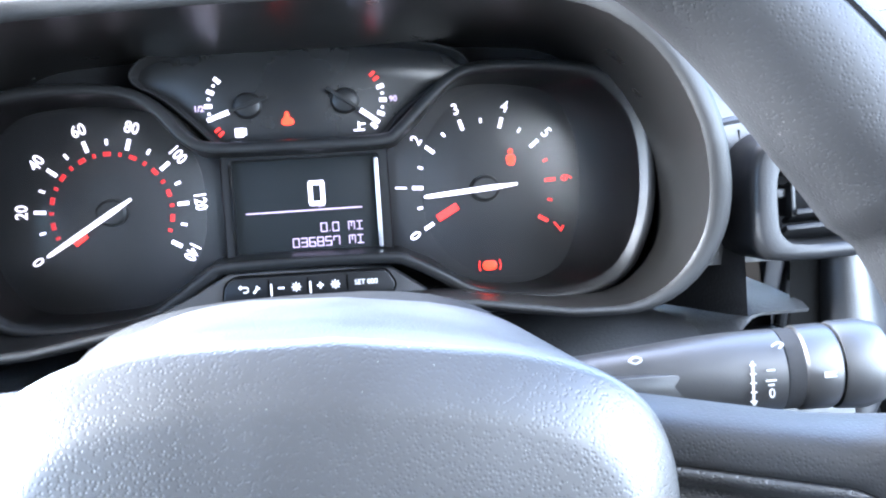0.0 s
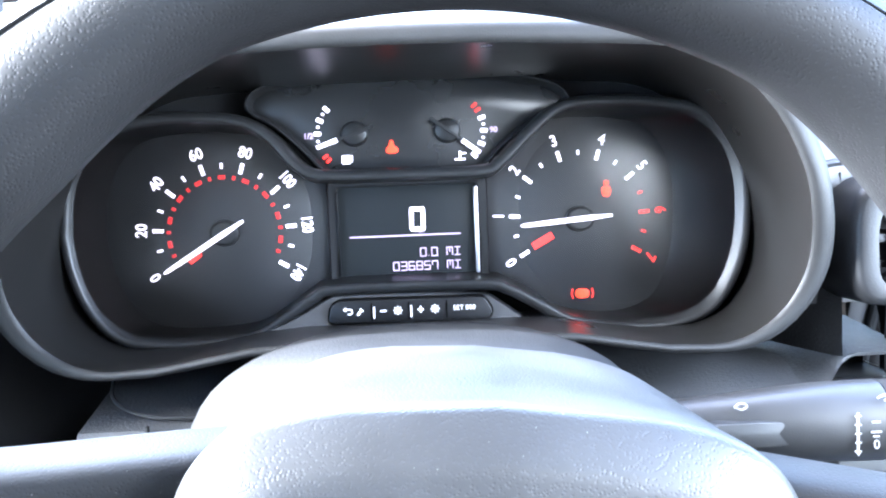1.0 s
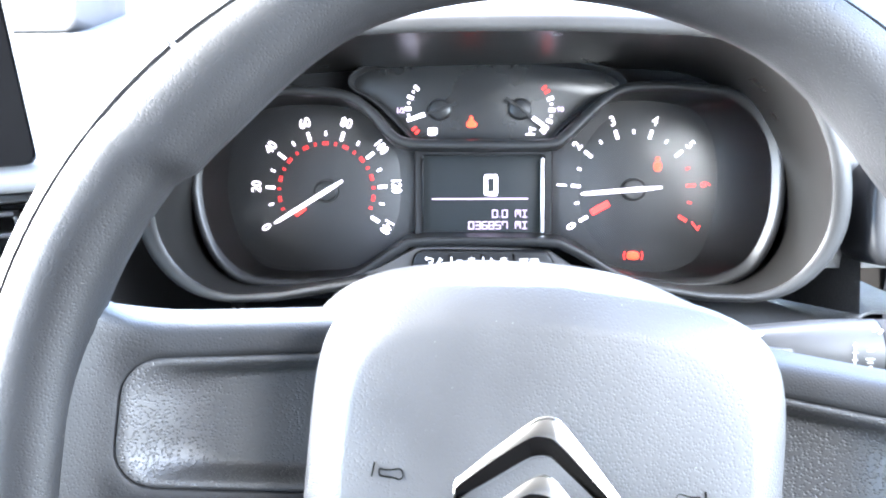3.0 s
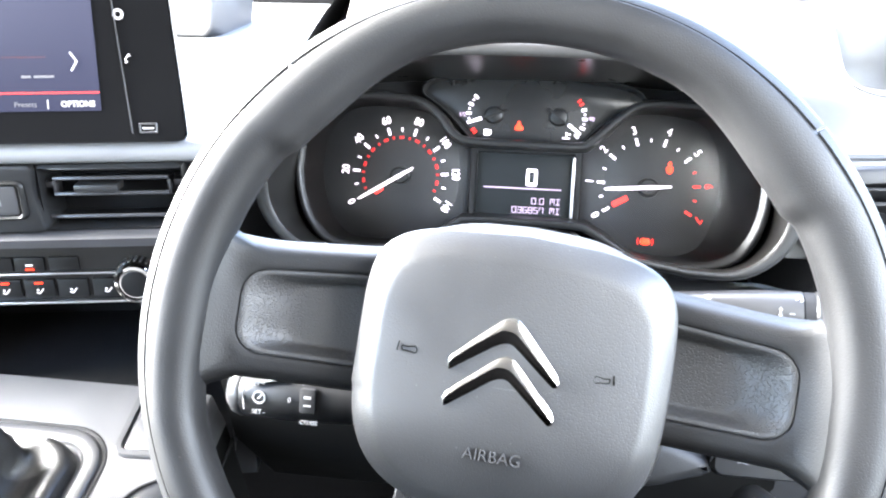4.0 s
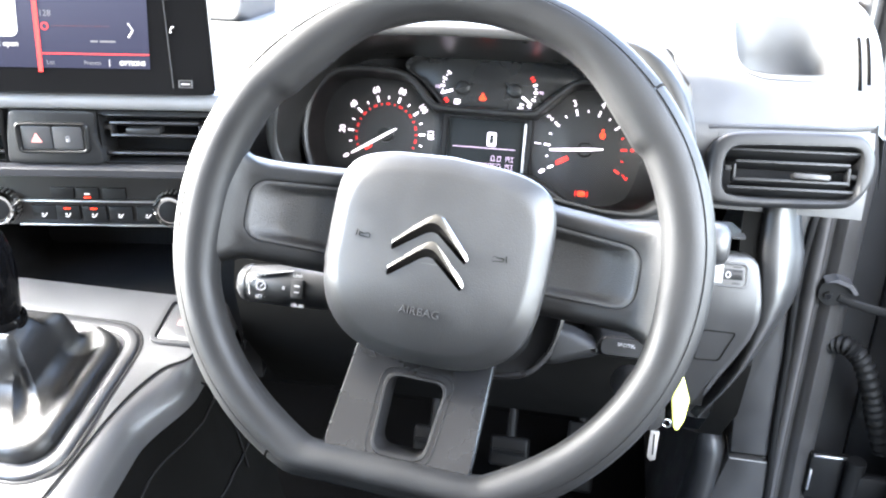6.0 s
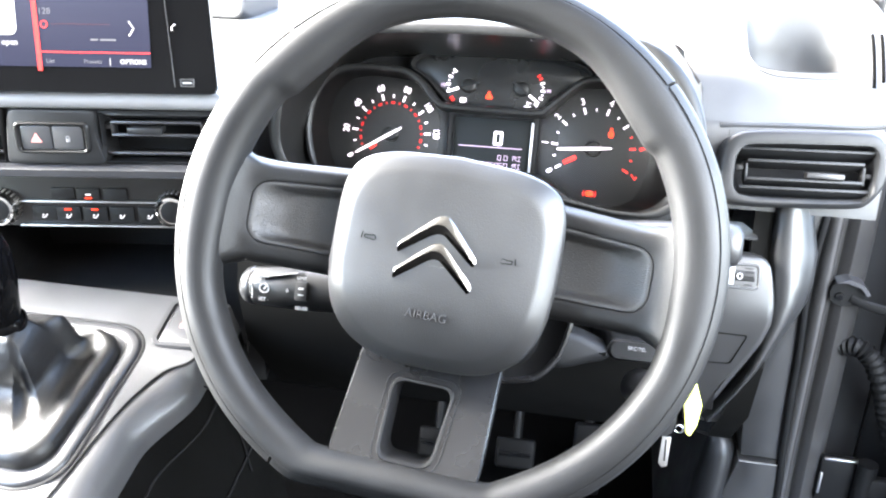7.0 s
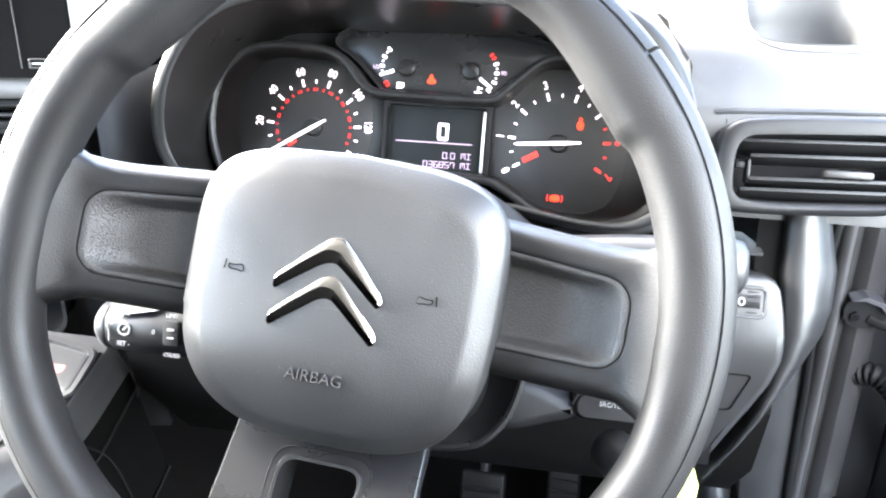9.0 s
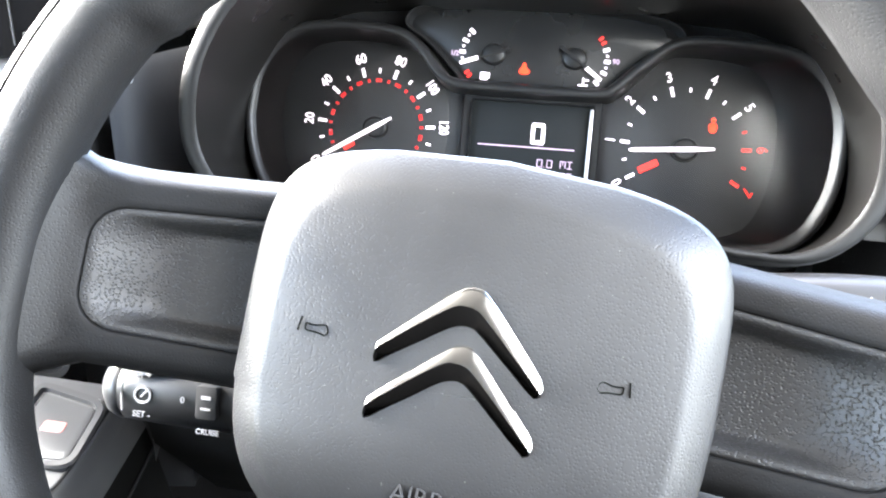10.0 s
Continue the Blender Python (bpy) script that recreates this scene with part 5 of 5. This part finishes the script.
def build_level_switch():
    s = thing("headlamp_level_panel", (.235, .19, .93), "grey switch panel with a thumbwheel beside the column", "switch panel")
    rows = ((.9735, .240, .200), (.9730, .2405, .1935), (.9718, .2440, .1902), (.9690, .2485, .1885), (.9630, .2525, .1872), (.9510, .2553, .1864), (.9400, .2570, .1860), (.9320, .2580, .1860), (.9240, .2583, .1866), (.9140, .2580, .1888), (.8970, .2530, .1945), (.8820, .2455, .2005), (.8660, .2370, .2075), (.8450, .2265, .2170), (.8280, .2180, .2250))

    def face_y(z):
        for (z1, _, y1), (z0, _, y0) in zip(rows, rows[1:]):
            if z0 <= z <= z1:
                return y0 + (y1 - y0) * (z - z0) / (z1 - z0)
        return rows[-1][2]
    part("panel", loft([[(.176, y, z), (.200, y, z), (.222, y, z), (x - .006, y, z), (x - .0015, y + .0006, z), (x, y + .003, z), (x + .0004, y + .04, z)] for z, x, y in rows], closed=False), FLANK, s, "", 50)
    part("slot_frame", frame_ring(rrect(.2270, .9535, .0172, .0112, .005, 5), rrect(.2270, .9535, .0148, .0088, .003, 5), .1853, .192, .0006), DASH_MID, s, "pale slot surround")
    part("white_insert", box((.2175, .1880, .9535), (.0110, .004, .0160), .0006), WHITE_MARK, s, "white insert")
    bm = tube([(.2235, .195, .9535), (.2395, .195, .9535)], .0096, 22)
    part("thumbwheel", bm, BLACK, s, "black ribbed thumbwheel")
    for j in range(5):
        part("wheel_rib", box((.2345, .1850 + .0006 * abs(j - 2), .9465 + j * .0035), (.0070, .0012, .0008), 0), MATT, s)
    part("wheel_mark", frame_ring(oval(.2272, .9535, .0024, .0030, 16), oval(.2272, .9535, .0014, .0019, 16), .1846, .187, .0001), WHITE_MARK, s)
    q = [(.2085, .8745), (.2290, .8755), (.2395, .9020), (.2120, .9020)]

    def on_face(loop, d):
        return [(x, face_y(z) + d, z) for x, z in loop]
    part("pocket", loft([on_face(rpoly(grow(q, .0014), .003), .0002), on_face(rpoly(grow(q, .0010), .003), -.0012), on_face(rpoly(q, .003), -.0010), on_face(rpoly(grow(q, -.0008), .003), .006), on_face(rpoly(grow(q, -.0060), .002), .012)], False, True), SHADED_PLASTIC, s, "small coin pocket with shade in its colour", 40)
    return s


build_level_switch()

# ---- centre tunnel console ----
MC = Matrix.Translation((-.30, .080, .937)) @ pose(0, 0, 0, 15)


def flat(loop, z):
    return [(x, y, z) for x, y in loop]


CONSOLE = mat("console_grey_plastic", (0.046, 0.046, 0.048), 0.36, grain=0.1, scale=1500, vary=0.1)


def build_console():
    c = thing("tunnel_console", (0, 0, 0), "pale grey plastic tunnel console round the gear lever", "console", m=MC)
    edge = smooth_path([(.0670, .060, 0), (.0670, .030, 0), (.0668, .002, 0), (.0635, -.0180, 0), (.0477, -.0317, 0), (.0365, -.0545, 0), (.0275, -.088, 0), (.0197, -.143, 0), (.008, -.25, 0), (.004, -.40, 0)], 6)
    def sec(p):
        x, y = p.x, p.y
        return [(-.32, y, -.004), (-.20, y, .000), (x - .05, y, .000), (x - .012, y, -.0005), (x, y, -.003)]
    top = [sec(p) for p in edge]
    part("console_top", loft(top, closed=False), CONSOLE, c, "", 50)
    rows, side = [], []
    for p in edge:
        brink = max(p.x + .003, .0445 + .0235 * smoothstep(-.105, -.030, p.y))
        row = [(p.x + (brink - p.x) * f, p.y, -.003 - .016 * f ** 2.2) for f in (0, .12, .3, .5, .68, .83, .94, 1)]
        rows.append(row + [(brink + .0018, p.y, -.026), (brink + .0026, p.y, -.036)])
        side.append([(brink + .0026, p.y, -.036), (brink + .004, p.y, -.10), (brink + .008, p.y, -.20), (brink + .016, p.y, -.50)])
    part("console_shoulder", loft(rows, closed=False), CONSOLE, c, "grey rounded console shoulder", 60)
    part("console_side", loft(side, closed=False), SHADED_PLASTIC, c, "console flank with shade in its colour", 75)
    part("joint_line", tube([(p.x - .001, p.y, -.0015) for p in edge[3:]], .0011, 6), MATT, c, "dark joint line")
    for k in (1, 2):
        part("flank_groove", tube([tuple(Vector(r[k]) + Vector((.0005, 0, .04 + .10 * q.y))) for r, q in zip(side, edge)], .0012, 6), MATT, c)
    part("flank_joint", tube(smooth_path([(.0700, -.020, -.030), (.0735, -.006, -.052), (.0745, .004, -.080), (.0765, .006, -.120), (.080, .004, -.180)], 6), .0010, 6), MATT, c, "dark joint line")
    o = rrect(-.068, -.078, .081, .090, .034, 8)
    def ringz(d, z):
        return flat(grow(o, -d), z)
    part("gear_surround", loft([ringz(-.001, -.001), ringz(0, .0022), ringz(.0025, .0034), ringz(.010, .0030), ringz(.013, .0005), ringz(.014, -.004)]), SATIN, c, "pale gear gaiter surround", 50)
    part("surround_groove", loft([ringz(-.0045, .0003), ringz(-.003, .0008), ringz(-.0015, .0003)]), MATT, c)
    b = rpoly([(.017, -.008), (.070, -.005), (.067, .046), (.013, .056)], .013)
    part("button_bezel", loft([flat(b, .001), flat(grow(b, -.001), .003), flat(grow(b, -.005), .003), flat(grow(b, -.006), -.002)]), SATIN, c, "pale button surround", 40)
    part("button", loft([flat(grow(b, -.007), -.003), flat(grow(b, -.007), .001), flat(grow(b, -.009), .0022)], True, True), CONSOLE, c, "grey parking brake button")
    part("button_lamp", loft([flat(rrect(.043, .022, .0075, .004, .002, 3), .0022), flat(rrect(.043, .022, .0070, .0035, .002, 3), .0027)], False, True), LAMP_OFF, c, "small red lamp")
    return c


build_console()


def build_lever():
    g = thing("gear_lever", (0, 0, 0), "gear lever with a gloss black knob and leather gaiter", "gear lever", m=MC)
    n = 56
    loops = []
    ox, oy = -.070, -.056
    base = rrect(-.068, -.078, .0665, .0755, .026, 13)
    def ringg(f, z, fold, dx=0, dy=0):
        out = []
        for i, (x, y) in enumerate(base):
            a = math.atan2(y + .072, x + .072)
            w = fold * (math.sin(5 * a + z * 85) * .7 + math.sin(8 * a + 1.3 - z * 60) * .35)
            sx, sy = ox + dx, oy + dy
            out.append((sx + (x - sx) * f * (1 + w), sy + (y - sy) * f * (1 + w), z + w * .05))
        return out
    rs = [ringg(1, -.003, 0), ringg(.99, .006, .01), ringg(.94, .013, .04), ringg(.86, .013, .07), ringg(.76, .011, .13), ringg(.66, .014, .18), ringg(.57, .022, .22), ringg(.49, .031, .24), ringg(.42, .036, .24), ringg(.36, .041, .20), ringg(.30, .046, .15), ringg(.25, .051, .10), ringg(.21, .056, .05), ringg(.19, .060, .02)]
    part("gaiter", loft(rs, False, True), BOOT, g, "creased black leather gaiter", 70)
    part("collar", loft([[(ox + r * math.cos(a), oy + r * math.sin(a) * 1.05, z) for a in [2 * math.pi * k / 28 for k in range(28)]] for r, z in ((.014, .054), (.0155, .057), (.0155, .064), (.0135, .067))], True, True), PIANO, g, "gloss black collar", 40)
    part("knob", loft([[(ox + rx * math.cos(a), oy + dy + ry * math.sin(a), z) for a in [2 * math.pi * k / 28 for k in range(28)]] for rx, ry, dy, z in
                       ((.0125, .0135, 0, .066), (.0150, .017, 0, .080), (.0185, .022, .002, .102), (.0195, .0235, .004, .122), (.0175, .021, .005, .138), (.0110, .013, .005, .146), (.003, .004, .005, .1475))], True, True), PIANO, g, "gloss black knob", 60)
    return g


build_lever()

# ---- footwell, floor and body side (upright frame) ----
def slab(x0, x1, y0, y1, z0, z1, b=.004):
    return box(((x0 + x1) / 2, (y0 + y1) / 2, (z0 + z1) / 2), (x1 - x0, y1 - y0, z1 - z0), b)


solid("floor", slab(-.95, .40, -1.35, 1.0, .38, .42), CARPET, "carpeted cabin floor with footwell shade in its colour", "floor", "structure", m=ID)
solid("bulkhead", slab(-.95, .36, .80, .84, .42, 1.20), CARPET, "footwell bulkhead with shade in its colour", "wall", "structure", m=ID)


def pedal(name, x, y, z, w, h, label):
    p = thing(name, (0, 0, 0), label, "pedal", "pedals", m=Matrix.Translation((x, y, z)))
    pad = part("pedal_pad", box((0, 0, 0), (w, .014, h), .006, 3, rot=Matrix.Rotation(radians(-28), 4, "X")), RUBBER, p, "ribbed rubber pad")
    for i in range(4):
        part("pad_rib", box((0, -.0085 - (i - 1.5) * .0066, (i - 1.5) * h * .21), (w * .82, .004, .004), .001, 1), RUBBER, pad)
    part("pedal_arm", tube(smooth_path([(0, .01, .01), (0, .06, .09), (.004, .11, .22), (.004, .225, .36)], 5), .008, 10), RUBBER, p, "black painted arm")


pedal("brake_pedal", .010, .575, .500, .062, .048, "black rubber brake pedal on a steel arm")
pedal("accelerator_pedal", .120, .60, .490, .046, .11, "black hanging accelerator pedal beside the brake")
pedal("clutch_pedal", -.115, .575, .500, .060, .048, "black rubber clutch pedal on a steel arm")


def build_side():
    # kick panels
    up_k = [(.3455, .692), (.3430, .760), (.3420, .800), (.3405, .840), (.3375, .895), (.3372, .940), (.3410, 1.02), (.3200, 1.02), (.3190, .930), (.3190, .880), (.3030, .820), (.2930, .786), (.2950, .740), (.2990, .692)]
    solid("kick_panel", plate(up_k, .375, .80, .0022), KICK, "grey upper kick panel inside the sill", "trim panel", "structure", m=ID)
    low_k = [(.3460, .686), (.3500, .60), (.3540, .42), (.2300, .42), (.2560, .52), (.2820, .622), (.2975, .686)]
    solid("kick_panel_lower", plate(low_k, .372, .80, .0028), KICK, "grey lower kick panel above the sill", "trim panel", "structure", m=ID)
    f = thing("foot_rest", (0, 0, 0), "dark moulded foot rest beside the kick panel", "foot rest", m=Matrix.Translation((.27, .40, .42)))
    part("rest", loft([[(cx + rx * math.cos(a), ry * math.sin(a), z) for a in [2 * math.pi * k / 28 for k in range(28)]] for cx, rx, ry, z in
                       ((-.022, .026, .050, 0), (-.010, .024, .046, .10), (.000, .0205, .040, .18), (.006, .0190, .034, .24), (.0075, .0175, .030, .268), (.0065, .0140, .024, .282), (.0045, .0080, .014, .2885), (.004, .0015, .003, .2900))], True, True), BLACK, f, "", 60)
    # door seal and pillar
    seal = smooth_path([(.352, .372, .30), (.352, .372, .55), (.3485, .372, .66), (.3450, .372, .71), (.3420, .372, .785), (.3405, .372, .837), (.3370, .372, .90), (.3368, .373, .95), (.3410, .374, 1.01), (.349, .385, 1.08), (.356, .42, 1.16)], 8)
    solid("door_seal", tube(seal, .0042, 10), RUBBER, "black rubber door seal along the opening", "door seal", m=ID)
    jam = loft([[(x + max(0, .64 - z) * .06, y, z) for x, y in ((.3440, .392), (.3460, .380), (.3500, .3745), (.3560, .3740), (.3600, .3765), (.3620, .3860), (.3665, .3880), (.3700, .3800), (.3760, .3765), (.3880, .3810), (.3960, .3880), (.4000, .400), (.4020, .420), (.404, .50))] for z in (.30, .5, .62, .7, .8, .9, 1.0, 1.1, 1.25)], closed=False)
    solid("pillar_jamb", jam, PAINT, "grey painted door jamb of the front pillar", "pillar", "structure", sharp=50, m=ID)
    # Black sheet added to close the gap to the door and pass for shade.
    solid("hinge_gap_shade", loft([[(x, y, z) for x, y in ((.398, .40), (.406, .432), (.46, .445), (.75, .47))] for z in (.30, .7, 1.08)], closed=False), MATT, "black sheet standing for the shade behind the door hinges", "door pocket", "structure", m=ID)
    # check strap
    s = thing("door_check_strap", (0, 0, 0), "black steel door check strap bolted to the jamb", "door strap", m=Matrix.Translation((.371, .376, .921)) @ Matrix.Scale(.78, 4))
    part("bracket", loft([[(x, y, z) for x, z in soft([(-.014, -.014), (.004, -.022), (.026, -.012), (.032, .004), (.020, .014), (-.006, .018), (-.017, .008)], 1)] for y in (.004, -.006, -.009)], True, True), RUBBER, s, "dark worn bracket")
    part("top_plate", loft([[(-.012, y, .019), (.004, y, .026), (.024, y, .019), (.034, y, .006), (.030, y, .003), (.020, y, .0145), (.002, y, .0205)] for y in (.004, -.018, -.020)], True, True), TRIM, s, "worn grey bracket flange")
    part("bolt", tube([(-.003, -.006, -.004), (-.003, -.014, -.004)], .0062, 6), RUBBER, s, "hexagonal bolt")
    part("bolt_face", tube([(-.003, -.014, -.004), (-.003, -.0155, -.004)], .0036, 14), DARK_CHROME, s, "bright bolt face")
    part("strap", tube(smooth_path([(.012, -.008, -.006), (.030, -.012, -.012), (.075, -.02, -.018), (.12, -.03, -.016)], 5), .0040, 8, flat=1.7), RUBBER, s, "black strap arm")
    # loom bellows
    b = thing("wiring_bellows", (0, 0, 0), "ribbed black rubber wiring bellows between pillar and door", "bellows", m=ID)
    p = smooth_path([(.388, .388, .848), (.404, .376, .853), (.421, .370, .838), (.437, .368, .802), (.450, .372, .765), (.470, .385, .715)], 16)
    part("bellows", tube(p, lambda q: .0105 + .0016 * math.sin(q * 2 * math.pi * 19), 16), RUBBER, b, "", 70)
    # hinge
    h = thing("hinge_pair", (0, 0, 0), "black steel door hinge with worn bright edges", "hinge", m=Matrix.Translation((.428, .375, .672)))
    part("leaf", box((-.014, .006, 0), (.045, .012, .062), .003), RUBBER, h, "black hinge leaf")
    part("knuckle", tube([(.012, -.008, -.036), (.012, -.008, .036)], .011, 16), RUBBER, h, "black hinge pin")
    part("worn_edge", box((-.014, -.0005, .0315), (.040, .004, .003), .0008), STEEL, h, "bright worn edge")
    part("worn_edge", box((-.034, -.0005, -.004), (.003, .004, .030), .0008), STEEL, h, "bright worn edge")
    part("arm", box((.045, -.012, -.002), (.06, .014, .045), .004), RUBBER, h)
    # opened door beyond
    d = thing("driver_door", (0, 0, 0), "open driver's door seen from its dark inner edge", "car door", m=Matrix.Translation((.47, .34, .35)) @ pose(0, 0, 0, 0, 0, -22))
    part("door_shell", slab(.0, .95, .0, .05, .0, .78, .01), PAINT, d, "grey door skin")
    part("door_card", slab(.02, .93, -.055, -.002, .02, .76, .02), BLACK, d, "dark inner panel")
    part("door_front_edge", slab(-.06, .16, .075, .11, .0, .78, .012), BLACK, d, "black front edge of the door")
    part("armrest", slab(.25, .75, -.12, -.05, .40, .46, .02), BLACK, d)


build_side()

# ---- cabin shell out of view that limits the light ----
solid("roof", slab(-.95, .42, -1.35, .43, 1.78, 1.82), HEADLINER, "pale cloth headliner", "ceiling", "structure", m=ID)
# Rear and right walls are invented, only to cut fill light from behind.
solid("wall_rear", slab(-.95, .42, -1.39, -1.35, .42, 1.78), LIGHT_BLOCK, "unseen rear wall added to block light", "wall", "structure", m=ID)
solid("wall_right", slab(.42, .46, -1.35, -.34, .42, 1.78), LIGHT_BLOCK, "unseen side wall added to block light from behind", "wall", "structure", m=ID)
solid("wall_right_lower", slab(.42, .46, -.34, -.10, .42, 1.02), LIGHT_BLOCK, "unseen low wall added to block light through the doorway", "wall", "structure", m=ID)
solid("wall_left", slab(-.99, -.95, -1.35, .85, .42, 1.05), BLACK, "dark passenger door panel", "wall", "structure", m=ID)
for x in (-.93, .39):
    bm = tube([(x, 1.0, 1.10), (x, .43, 1.80)], .03, 12)
    solid("pillar_left" if x < 0 else "pillar_right", bm, HEADLINER, "pale windscreen pillar trim", "pillar", "structure", m=ID)
solid("cowl_wall", slab(-.95, .36, .86, .90, .6, 1.16), BLACK, "dark wall below the windscreen", "wall", "structure", m=ID)
g = bmesh.new()
bmesh.ops.create_grid(g, x_segments=24, y_segments=24, size=400)
solid("ground", g, GROUND, "asphalt ground round the car", "ground", "structure", m=ID)
